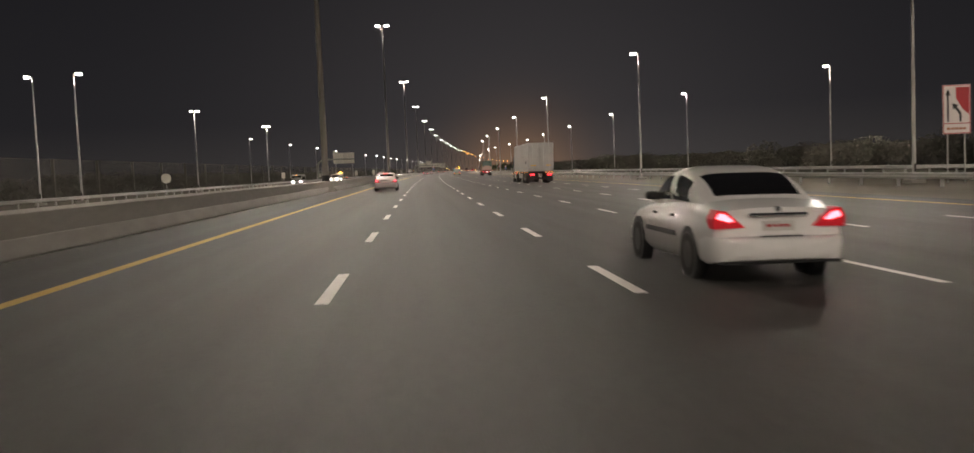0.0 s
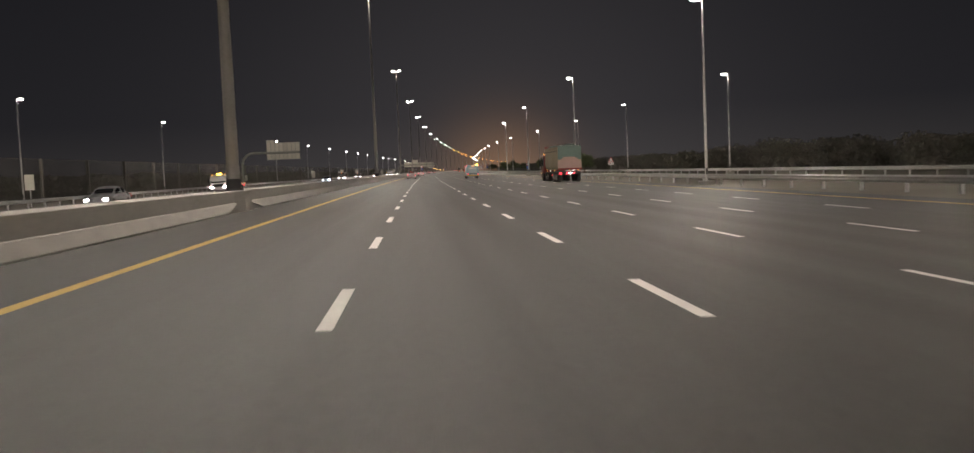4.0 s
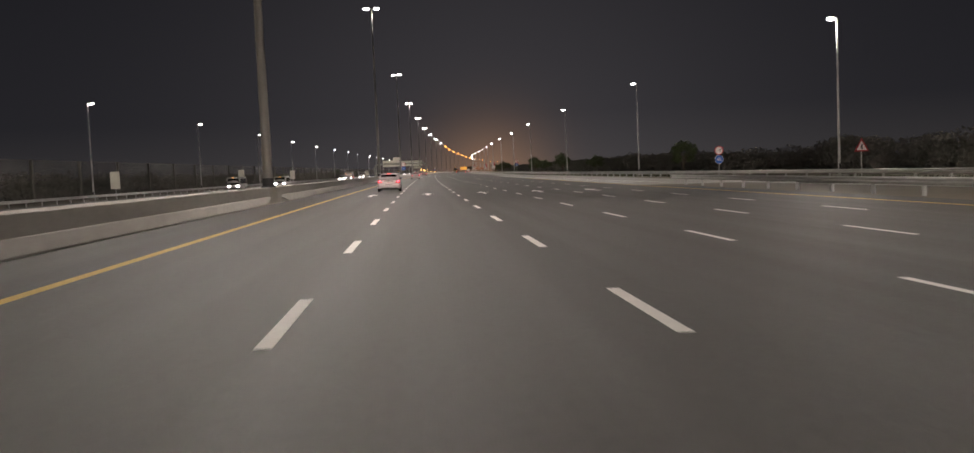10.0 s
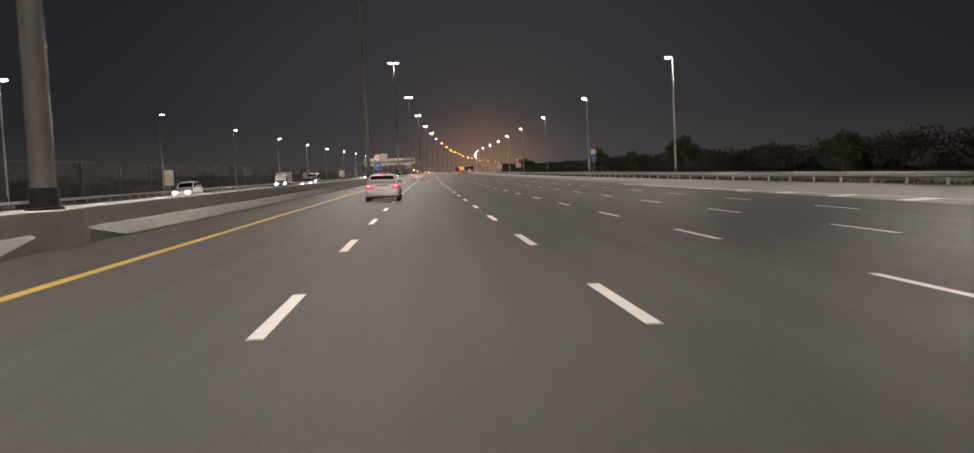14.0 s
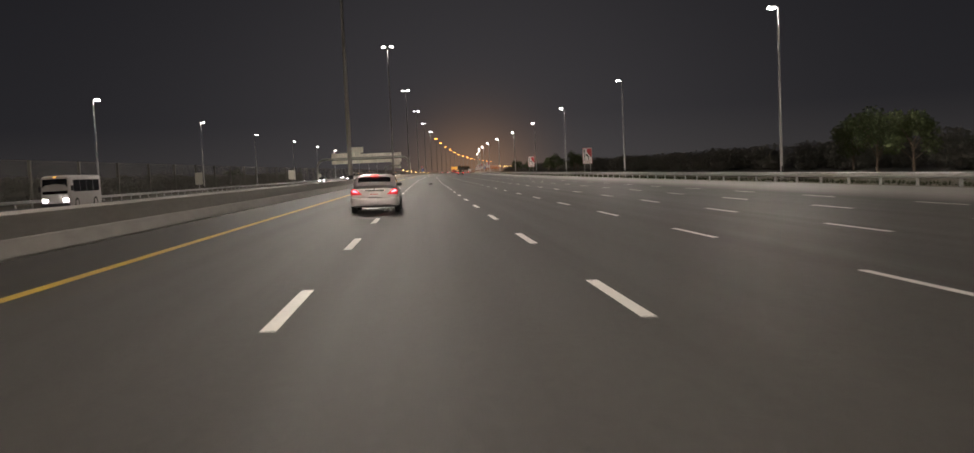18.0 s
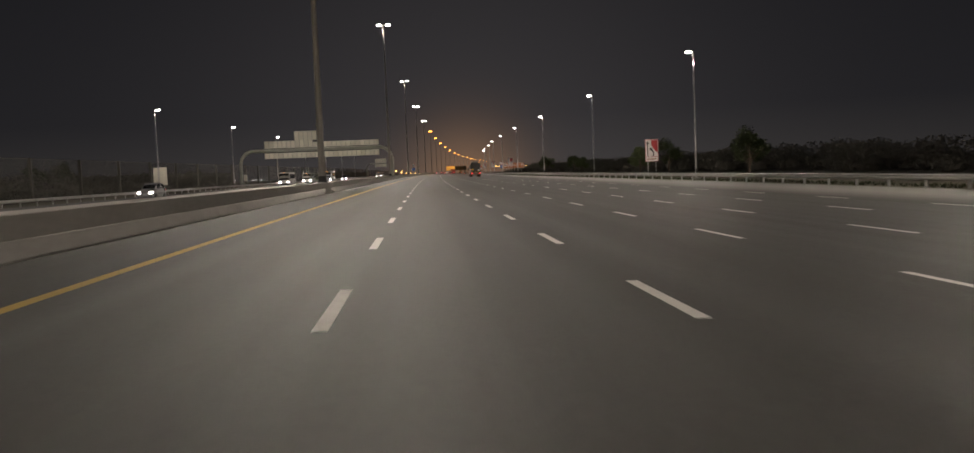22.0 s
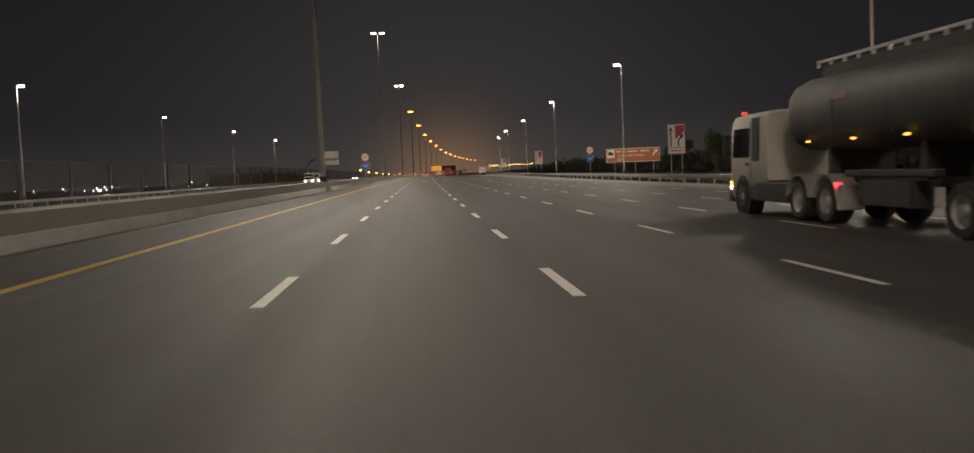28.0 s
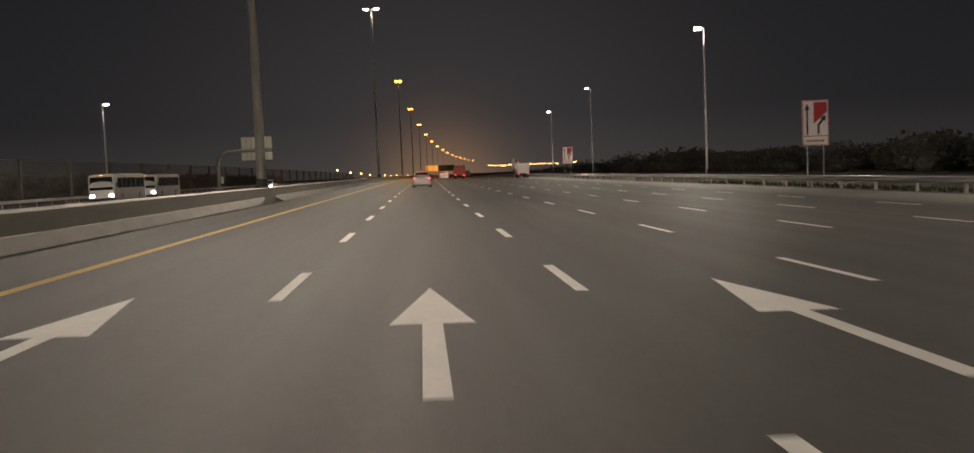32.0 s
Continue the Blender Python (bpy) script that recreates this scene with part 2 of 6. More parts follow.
M_ASPHALT = asphalt_material("asphalt", (0.044, 0.0412, 0.0366), (0.028, 0.0263, 0.0235), 0.66)
def lamplit_shoulder_material():
    """Asphalt painted paler towards the rail for the pool of light under its lamps, with a ragged edge; laid out in
    metres across and along.
    """
    m = bpy.data.materials.new("lamplit_shoulder")
    m.use_nodes = True
    n, k = m.node_tree.nodes, m.node_tree.links
    b, uv, sep = n["Principled BSDF"], n.new("ShaderNodeUVMap"), n.new("ShaderNodeSeparateXYZ")
    k.new(uv.outputs[0], sep.inputs[0])
    cover = n.new("ShaderNodeMapRange")
    cover.interpolation_type = "SMOOTHSTEP"
    cover.inputs["From Min"].default_value, cover.inputs["From Max"].default_value = 16.6, 22.5
    wob = n.new("ShaderNodeMath")
    wob.operation = "MULTIPLY_ADD"
    noises = []
    for stretch, detail in (((0.25, 0.03, 1), 4.0), ((3.0, 1.2, 1), 4.0)):
        mp, t = n.new("ShaderNodeMapping"), n.new("ShaderNodeTexNoise")
        mp.inputs["Scale"].default_value = stretch
        t.inputs["Scale"].default_value, t.inputs["Detail"].default_value = 1.0, detail
        k.new(uv.outputs[0], mp.inputs["Vector"])
        k.new(mp.outputs[0], t.inputs["Vector"])
        noises.append(t.outputs["Fac"])
    k.new(noises[0], wob.inputs[0])
    wob.inputs[1].default_value = 3.0
    k.new(sep.outputs["X"], wob.inputs[2])
    shift = n.new("ShaderNodeMath")
    shift.operation = "SUBTRACT"
    k.new(wob.outputs[0], shift.inputs[0])
    shift.inputs[1].default_value = 1.5
    k.new(shift.outputs[0], cover.inputs["Value"])
    pale, mix = n.new("ShaderNodeMix"), n.new("ShaderNodeMix")
    pale.data_type = mix.data_type = "RGBA"
    k.new(noises[1], pale.inputs["Factor"])
    pale.inputs["A"].default_value, pale.inputs["B"].default_value = (0.34, 0.33, 0.305, 1), (0.22, 0.212, 0.193, 1)
    k.new(cover.outputs[0], mix.inputs["Factor"])
    mix.inputs["A"].default_value = (0.045, 0.042, 0.0375, 1)
    k.new(pale.outputs["Result"], mix.inputs["B"])
    k.new(mix.outputs["Result"], b.inputs["Base Color"])
    b.inputs["Roughness"].default_value = 0.72
    bn = n.new("ShaderNodeBump")
    bn.inputs["Strength"].default_value, bn.inputs["Distance"].default_value = 0.3, 0.02
    k.new(noises[1], bn.inputs["Height"])
    k.new(bn.outputs[0], b.inputs["Normal"])
    return m


# the rail lamps' pool of light is in this shoulder's colour
M_LAMPLIT = lamplit_shoulder_material()
# pale asphalt, with the brightening under the outer lamps put into its colour
M_APRON = material("pale_lit_asphalt", (0.33, 0.32, 0.295), 0.75, second=(0.225, 0.217, 0.198), scale=0.08, fine=1.6, amount=1.0, bump=0.3, bump_scale=40, stretch=(1, 0.2, 1))
M_PAINT = material("road_paint", (0.86, 0.835, 0.79), 0.6, second=(0.62, 0.60, 0.565), scale=2.0, fine=14, amount=0.6, bump=0.2, vary=0.10)
M_YELLOW = material("yellow_road_paint", (0.62, 0.40, 0.055), 0.6, second=(0.44, 0.275, 0.04), scale=0.6, fine=9, amount=0.8, bump=0.2)
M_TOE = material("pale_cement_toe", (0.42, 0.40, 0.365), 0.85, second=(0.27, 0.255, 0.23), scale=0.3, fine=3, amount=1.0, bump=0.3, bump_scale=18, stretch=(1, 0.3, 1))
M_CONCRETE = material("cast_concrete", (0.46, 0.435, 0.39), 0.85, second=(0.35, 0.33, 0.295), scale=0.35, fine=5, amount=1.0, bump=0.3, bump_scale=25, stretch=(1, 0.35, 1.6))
M_SAND = material("sandy_ground", (0.150, 0.132, 0.098), 0.95, second=(0.095, 0.084, 0.062), scale=0.12, fine=2.5, amount=1.2, bump=0.6, bump_scale=8)
# ground colour darkened to stand for the unlit night past the rails
M_DARKGROUND = material("darkened_ground", (0.085, 0.07, 0.05), 0.95, second=(0.05, 0.045, 0.03), scale=0.15, fine=2.0, amount=1.2, bump=0.6, bump_scale=6)
M_STEEL = material("galvanised_steel", (0.56, 0.555, 0.54), 0.42, 0.3, second=(0.42, 0.415, 0.40), scale=1.5, fine=12, amount=0.8)
M_POLE = material("painted_steel_pole", (0.60, 0.59, 0.575), 0.45, 0.2, second=(0.49, 0.48, 0.465), scale=0.6, fine=10, amount=0.8)
M_MAST = material("weathered_mast_steel", (0.30, 0.285, 0.265), 0.55, 0.3, second=(0.22, 0.21, 0.195), scale=0.5, fine=8, amount=0.9)
M_DARK = material("dark_steel", (0.035, 0.034, 0.034), 0.6, 0.3, scale=2, fine=18)
M_HEAD = material("lamp_housing", (0.30, 0.30, 0.30), 0.4, 0.5, scale=3, fine=20)
M_LENS = glowing("white_lamp_glass", (1.0, 0.96, 0.90), 42)
M_LENS_O = glowing("sodium_lamp_glass", (1.0, 0.36, 0.055), 10.0)
M_LEAF = material("dusty_leaves", (0.075, 0.095, 0.035), 0.7, second=(0.035, 0.05, 0.018), scale=0.5, fine=4, amount=1.0, vary=0.25)
M_LEAF_DARK = material("dark_leaves", (0.155, 0.145, 0.12), 0.9, second=(0.105, 0.10, 0.083), scale=0.3, fine=3, amount=1.0, vary=0.2)
M_BARK = material("bark", (0.14, 0.105, 0.075), 0.9, scale=2, fine=14, amount=0.8, bump=0.6, bump_scale=30)


# ---- mesh helpers ----
def mesh_of(bm, name, mat, smooth=False):
    me = bpy.data.meshes.new(name)
    bm.normal_update()
    bm.to_mesh(me)
    bm.free()
    for mt in mat if isinstance(mat, (list, tuple)) else [mat]:
        me.materials.append(mt)
    if smooth:
        for p in me.polygons:
            p.use_smooth = True
        me.set_sharp_from_angle(angle=radians(38))
    return me


def part(name, bm, mat, parent=None, label="", smooth=False):
    ob = new(name, mesh_of(bm, name, mat, smooth))
    if parent:
        ob.parent = parent
    return tagged(ob, label)


def empty(name, label, category, group="", kind="", m=None):
    ob = new(name)
    ob.empty_display_size = 0.3
    if m is not None:
        ob.matrix_world = m
    return tagged(ob, label, category, group, kind)


def box(bm, x0, x1, y0, y1, z0, z1, bevel=0.0, seg=1):
    v = [bm.verts.new(c) for c in ((x0, y0, z0), (x1, y0, z0), (x1, y1, z0), (x0, y1, z0), (x0, y0, z1), (x1, y0, z1), (x1, y1, z1), (x0, y1, z1))]
    fs = [bm.faces.new([v[i] for i in q]) for q in ((3, 2, 1, 0), (4, 5, 6, 7), (0, 1, 5, 4), (1, 2, 6, 5), (2, 3, 7, 6), (3, 0, 4, 7))]
    if bevel:
        es = list({e for f in fs for e in f.edges})
        bmesh.ops.bevel(bm, geom=es, offset=bevel, segments=seg, affect="EDGES", profile=0.6)
    return bm


def boxed(*args, **kw):
    return box(bmesh.new(), *args, **kw)


def tube(bm, points, radii, n=10, cap=True):
    """A round bar through the points, with a radius at each."""
    rings = []
    for i, p in enumerate(points):
        p = Vector(p)
        a = Vector(points[max(i - 1, 0)])
        b = Vector(points[min(i + 1, len(points) - 1)])
        d = (b - a).normalized()
        u = d.cross(Vector((0, 0, 1)) if abs(d.z) < 0.95 else Vector((0, 1, 0))).normalized()
        w = d.cross(u)
        r = radii[i] if isinstance(radii, (list, tuple)) else radii
        rings.append([bm.verts.new(p + r * (math.cos(2 * math.pi * j / n) * u + math.sin(2 * math.pi * j / n) * w)) for j in range(n)])
    for a, b in zip(rings, rings[1:]):
        for j in range(n):
            bm.faces.new((a[j], a[(j + 1) % n], b[(j + 1) % n], b[j]))
    if cap:
        bm.faces.new(rings[0][::-1])
        bm.faces.new(rings[-1])
    return bm


def tubed(points, radii, n=10):
    return tube(bmesh.new(), points, radii, n)


def sweep(name, mat, s0, s1, profile, parent=None, step=10.0, closed=False, shift=None, label="", smooth=False):
    """A strip or bar along the road: profile points are (l, height over the ground at `ref`)."""
    n = max(1, int(math.ceil((s1 - s0) / step)))
    verts, faces = [], []
    m = len(profile)
    for i in range(n + 1):
        s = s0 + (s1 - s0) * i / n
        dl = shift(s) if shift else 0.0
        verts += [tuple(at(s, l + dl, z)) for l, z in profile]
    for i in range(n):
        for j in range(m if closed else m - 1):
            a, b = i * m + j, i * m + (j + 1) % m
            faces.append((a, b, b + m, a + m))
    if closed:
        faces += [tuple(range(m - 1, -1, -1)), tuple(range(n * m, n * m + m))]
    me = bpy.data.meshes.new(name)
    me.from_pydata(verts, [], faces)
    for mt in mat if isinstance(mat, (list, tuple)) else [mat]:
        me.materials.append(mt)
    if mat is M_ASPHALT:
        layer = me.uv_layers.new(name="UVMap")
        for lp in me.loops:
            layer.data[lp.index].uv = (profile[lp.vertex_index % m][0], s0 + (s1 - s0) * (lp.vertex_index // m) / n)
    if smooth:
        for p in me.polygons:
            p.use_smooth = True
        me.set_sharp_from_angle(angle=radians(40))
    ob = new(name, me)
    if parent:
        ob.parent = parent
    return tagged(ob, label)


def flat_grid(name, mat, s0, s1, edges, up, parent=None, step=12.0, n=8):
    """A sheet along the road between edges(s) = (left, right), laid `up` over the ground."""
    k = max(1, int(math.ceil((s1 - s0) / step)))
    verts, faces = [], []
    for i in range(k + 1):
        s = s0 + (s1 - s0) * i / k
        a, b = edges(s)
        verts += [tuple(at(s, a + (b - a) * j / n, up)) for j in range(n + 1)]
    for i in range(k):
        for j in range(n):
            q = i * (n + 1) + j
            faces.append((q, q + 1, q + n + 2, q + n + 1))
    me = bpy.data.meshes.new(name)
    me.from_pydata(verts, [], faces)
    me.materials.append(mat)
    layer = me.uv_layers.new(name="UVMap")
    flat = []
    for i in range(k + 1):
        s = s0 + (s1 - s0) * i / k
        a, b = edges(s)
        flat.append([(a + (b - a) * j / n, s) for j in range(n + 1)])
    for poly in me.polygons:
        for li in poly.loop_indices:
            v = me.loops[li].vertex_index
            layer.data[li].uv = flat[v // (n + 1)][v % (n + 1)]
    ob = new(name, me)
    if parent:
        ob.parent = parent
    return ob


# ---- ground, carriageways ----
def rail_line(s):
    """Where the outer guard rail runs."""
    return float(np.interp(s, [-150, 155, 324, 381, 438, 494, 550, 607, 830, 890, 944, 1001, 1055, 1114, 1171, 1230, 3200],
                           [47, 43.6, 39.0, 38.4, 34.6, 30.7, 28.5, 27.0, 26.7, 27.0, 26.1, 24.6, 23.3, 23.0, 23.6, 24.2, 24.5]))


def inner_rail(s):
    """Where the guard rail between the carriageway and the slip road runs."""
    return float(np.interp(s, [-150, 40, 120, 200, 432], [28.5, 26.8, 23.2, 21.0, 19.7]))


def far_rail(s):
    """Where the guard rail beyond the oncoming lanes runs."""
    return float(np.interp(s, [-150, 230, 350, 3200], [-35.6, -35.6, -42.0, -42.0]))


GORE = 432.0        # end of the inner rail
MERGE = 560.0       # end of the painted wedge

ground_rows, gv, gf = [-3000, -900, -300, -120, -60, -46, MEDIAN, 40, 60, 120, 300, 900, 3000], [], []
gs = [-900, -400] + list(range(-140, 3190, 30)) + [4200, 6000]
for s in gs:
    for l in ground_rows:
        sc = min(max(s, -149), 3190)
        p, th = at(sc, l), turn_at(sc)
        drop = -0.10 if -46 <= l <= 40 else (-0.35 if abs(l) < 100 else -0.7)
        p = p + Vector((math.sin(th), math.cos(th), 0)) * (s - sc)
        gv.append((p.x, p.y, p.z + drop))
nr = len(ground_rows)
for i in range(len(gs) - 1):
    for j in range(nr - 1):
        a = i * nr + j
        gf.append((a, a + 1, a + nr + 1, a + nr))
gm = bpy.data.meshes.new("ground")
gm.from_pydata(gv, [], gf)
gm.materials.append(M_SAND)
ground = tagged(new("ground", gm), "dark sandy desert ground beside the motorway", "ground", kind="structure")

road = tagged(flat_grid("road", M_ASPHALT, -140, 3150, lambda s: (MEDIAN, 19.0 if s < GORE else 16.9), 0.0, n=10), "dark grey asphalt carriageway of a motorway at night", "road", kind="structure")
tagged(flat_grid("road_opposite", M_ASPHALT, -140, 3150, lambda s: (far_rail(s) + 0.8, MEDIAN), 0.0, n=8), "asphalt carriageway for the oncoming traffic", "road", kind="structure")
slip_road = tagged(flat_grid("slip_road", M_APRON, -140, GORE + 2, lambda s: (rail_line(s) - 9.5, rail_line(s) - 0.6), 0.0, n=4), "pale asphalt slip road beside the guard rail, lamp light in its colour", "road", kind="structure")
shoulder = tagged(flat_grid("shoulder_outer", M_LAMPLIT, 585, 3150, lambda s: (16.9, rail_line(s) - 0.5), 0.0, n=6), "asphalt hard shoulder, painted paler towards the rail lamps", "shoulder", kind="structure")
tagged(flat_grid("shoulder", M_APRON, GORE, 585, lambda s: (16.9, rail_line(s) - 0.5), 0.0, n=6), "pale asphalt of merging lane and hard shoulder, lamp light in its colour", "shoulder", kind="structure")
verge = tagged(flat_grid("verge", M_SAND, -140, GORE, lambda s: (19.0, rail_line(s) - 9.5), -0.03, n=4), "sandy verge between carriageway and slip road", "verge", kind="structure")

tagged(flat_grid("verge_far", M_DARKGROUND, -140, 1900, lambda s: (-90, far_rail(s) - 0.8), -0.05, n=5), "ground beyond the oncoming lanes, coloured dark for the night", "verge", kind="structure")
tagged(flat_grid("verge_near", M_DARKGROUND, -140, 1900, lambda s: (rail_line(s) + 2.2, 110), -0.16, n=5), "ground beyond the guard rail, coloured dark for the night", "verge", kind="structure")

# ---- painted markings ----
markings = empty("road_markings", "worn white and yellow road paint on asphalt", "road marking", kind="structure")
PHASE, LANE = 1.08, 3.65
LINES = [-1.44 + LANE * k for k in range(5)]


def dash(bm, s0, s1, l, w, up=0.006):
    k = 1 if s1 - s0 < 4 else int(s1 - s0) // 10 + 1
    for i in range(k):
        a, b = s0 + (s1 - s0) * i / k, s0 + (s1 - s0) * (i + 1) / k
        q = [at(a, l - w / 2, up), at(a, l + w / 2, up), at(b, l + w / 2, up), at(b, l - w / 2, up)]
        bm.faces.new([bm.verts.new(p) for p in q])


sweep("yellow_line", M_YELLOW, -140, 2600, [(-5.36, 0.006), (-5.14, 0.006)], markings, label="solid yellow edge line")
sweep("yellow_line", M_YELLOW, -140, 512, [(16.72, 0.006), (16.94, 0.006)], markings, label="solid yellow edge line")
sweep("yellow_line", M_YELLOW, -140, 2600, [(-11.8, 0.006), (-11.6, 0.006)], markings, label="solid yellow edge line of the oncoming side")
rest = bmesh.new()
for k in range(-15, 240):
    s = PHASE + 9 * k
    for j, l in enumerate(LINES + [16.81]):
        if j == 5 and s < MERGE - 10:
            continue
        if j in (0, 1) and 0 <= k < 136:
            b = bmesh.new()
            dash(b, s, s + 3, l, 0.16)
            part("lane_dash", b, M_PAINT, markings)
        else:
            dash(rest, s, s + 3, l, 0.14)
    for l in (-15.4, -19.05, -22.7, -26.35):
        dash(rest, s + 2, s + 5, l, 0.16)
tagged(part("lane_dashes", rest, M_PAINT, markings), kind="stuff")


def arrow(s, l):
    bm = bmesh.new()
    pts = [(-0.10, 0), (0.10, 0), (0.10, 2.9), (0.42, 2.9), (0.0, 5.6), (-0.42, 2.9), (-0.10, 2.9)]
    bm.faces.new([bm.verts.new(at(s + y, l + x, 0.006)) for x, y in pts])
    return part("arrow", bm, M_PAINT, markings, "white straight-ahead arrow")


for s in (418.8, 642.8, 1157.2):
    for k in range(5):
        arrow(s, 0.385 + LANE * (k - 1))
# painted wedge where the slip road joins
for k in range(21):
    s = 444.8 + 5.7 * k
    w = max(0.3, float(np.interp(s, [444, 500, MERGE], [4.3, 3.7, 0.4])))
    q = [at(s, 17.1, 0.006), at(s + 1.25, 17.1, 0.006), at(s + 1.25 + w * 0.55, 17.1 + w, 0.006), at(s + w * 0.55, 17.1 + w, 0.006)]
    b = bmesh.new()
    b.faces.new([b.verts.new(p) for p in q])
    part("chevron_bar", b, M_PAINT, markings)
sweep("wedge_line", M_PAINT, 440, 575, [(0, 0.006), (0.18, 0.006)], markings, shift=lambda s: float(np.interp(s, [440, 500, MERGE, 575], [21.5, 20.9, 17.5, 16.9])))
sweep("slip_edge_line", M_PAINT, -140, 440, [(0, 0.006), (0.18, 0.006)], markings, shift=lambda s: rail_line(s) - 9.0)

# ---- median barrier with the tall masts ----
MASTS = [-154.0, -41.0, 72.5, 183.0, 296.0, 410.5, 526.0, 636.2, 749.0, 861.6, 975.0, 1086.3, 1199.2, 1314.6]
SODIUM_MASTS = [1437 + 113 * k for k in range(14)]
barrier = empty("median_barrier", "grey cast concrete median barrier with a sloped toe", "barrier", kind="structure")
AXIS = -8.35        # middle of the wide concrete block


def both_sides(half):
    """A closed section from its points on the near side, mirrored about the block's axis."""
    return half + [(2 * AXIS - l, z) for l, z in half[::-1]]


PROFILE = both_sides([(-7.72, -0.02), (-7.73, 0.42), (-7.745, 0.865), (-7.765, 0.885)])
PLINTH = both_sides([(-7.47, -0.02), (-7.48, 0.42), (-7.50, 0.867), (-7.52, 0.887)])
TOE = [(-7.70, 0.0), (-7.575, 0.0), (-7.55, 0.10), (-7.70, 0.41), (-7.733, 0.425), (-7.70, 0.30)]
cuts = [-170.0] + [m + d for m in MASTS + SODIUM_MASTS[:5] for d in (-3.2, 3.2)] + [2600.0]
for a, b in zip(cuts[::2], cuts[1::2]):
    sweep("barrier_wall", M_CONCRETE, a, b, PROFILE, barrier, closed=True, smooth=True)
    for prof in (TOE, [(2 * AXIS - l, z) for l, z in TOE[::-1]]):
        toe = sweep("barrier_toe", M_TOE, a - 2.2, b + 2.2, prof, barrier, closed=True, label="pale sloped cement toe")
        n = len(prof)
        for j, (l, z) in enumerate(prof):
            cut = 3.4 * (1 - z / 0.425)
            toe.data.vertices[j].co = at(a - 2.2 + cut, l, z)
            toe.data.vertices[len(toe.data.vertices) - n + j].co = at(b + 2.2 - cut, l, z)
for mst in MASTS + SODIUM_MASTS[:5]:
    bm = bmesh.new()
    rows = []
    for ds, prof in ((-3.2, PROFILE), (-1.6, PROFILE), (-0.7, PLINTH), (0.7, PLINTH), (1.6, PROFILE), (3.2, PROFILE)):
        rows.append([bm.verts.new(at(mst + ds, l, z)) for l, z in prof])
    m = len(PROFILE)
    for r, q in zip(rows, rows[1:]):
        for j in range(m):
            bm.faces.new((r[j], r[(j + 1) % m], q[(j + 1) % m], q[j]))
    bm.faces.new(rows[0][::-1])
    bm.faces.new(rows[-1])
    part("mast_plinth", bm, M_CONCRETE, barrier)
sweep("shoulder_edge", M_ASPHALT, -140, 2600, [(-6.5, 0.002), (-7.0, 0.024), (-7.60, 0.052), (-7.62, -0.02)], None, label="").name = "shoulder_inner"
tagged(bpy.data.objects["shoulder_inner"], "strip of dark asphalt rising to the barrier foot", "shoulder", kind="structure")

def lamp_head(parent, x, y, z, length, side, lens_mat, drop=0.0):
    """A flat street lamp head that points along x by `side`, with its glowing glass below."""
    bm = bmesh.new()
    x1 = x + side * length
    a, b = min(x, x1), max(x, x1)
    box(bm, a, b, y - 0.19, y + 0.19, z - 0.06, z + 0.09, bevel=0.05, seg=2)
    head = part("luminaire", bm, M_HEAD, parent, "grey lamp head", smooth=True)
    g = bmesh.new()
    box(g, a + 0.05, b - 0.05, y - 0.20, y + 0.20, z - 0.24 - drop, z - 0.05, bevel=0.085, seg=3)
    part("lens", g, lens_mat, head, "glowing lamp glass", smooth=True)
    return head


def make_mast(lens_mat, label, out=0.42, deep=0.0):
    mast = empty("high_mast_lamp", label, "street lamp", "masts along the median")
    part("pole", tubed([(0, 0, 0.7), (0, 0, 1.6), (0, 0, 12), (0, 0, 22), (0, 0, 30.9)], [0.27, 0.26, 0.21, 0.16, 0.10], 14), M_MAST, mast, smooth=True)
    part("base_sleeve", tubed([(0, 0, 0.86), (0, 0, 0.93), (0, 0, 0.94), (0, 0, 1.30), (0, 0, 1.36)], [0.40, 0.40, 0.31, 0.31, 0.27], 16), M_DARK, mast, "dark base sleeve", smooth=True)
    part("collar", tubed([(0, 0, 11.9), (0, 0, 12.2)], [0.235, 0.235], 14), M_MAST, mast)
    part("cross_arm", tubed([(-1.3, 0, 31.0), (0, 0, 30.85), (1.3, 0, 31.0)], [0.05, 0.07, 0.05], 8), M_POLE, mast, smooth=True)
    for side in (-1, 1):
        lamp_head(mast, side * out, 0, 31.05, 1.0, side, lens_mat, deep)
        lamp_head(mast, side * out, 0.5, 31.05, 0.9, side, lens_mat, deep)
    return mast


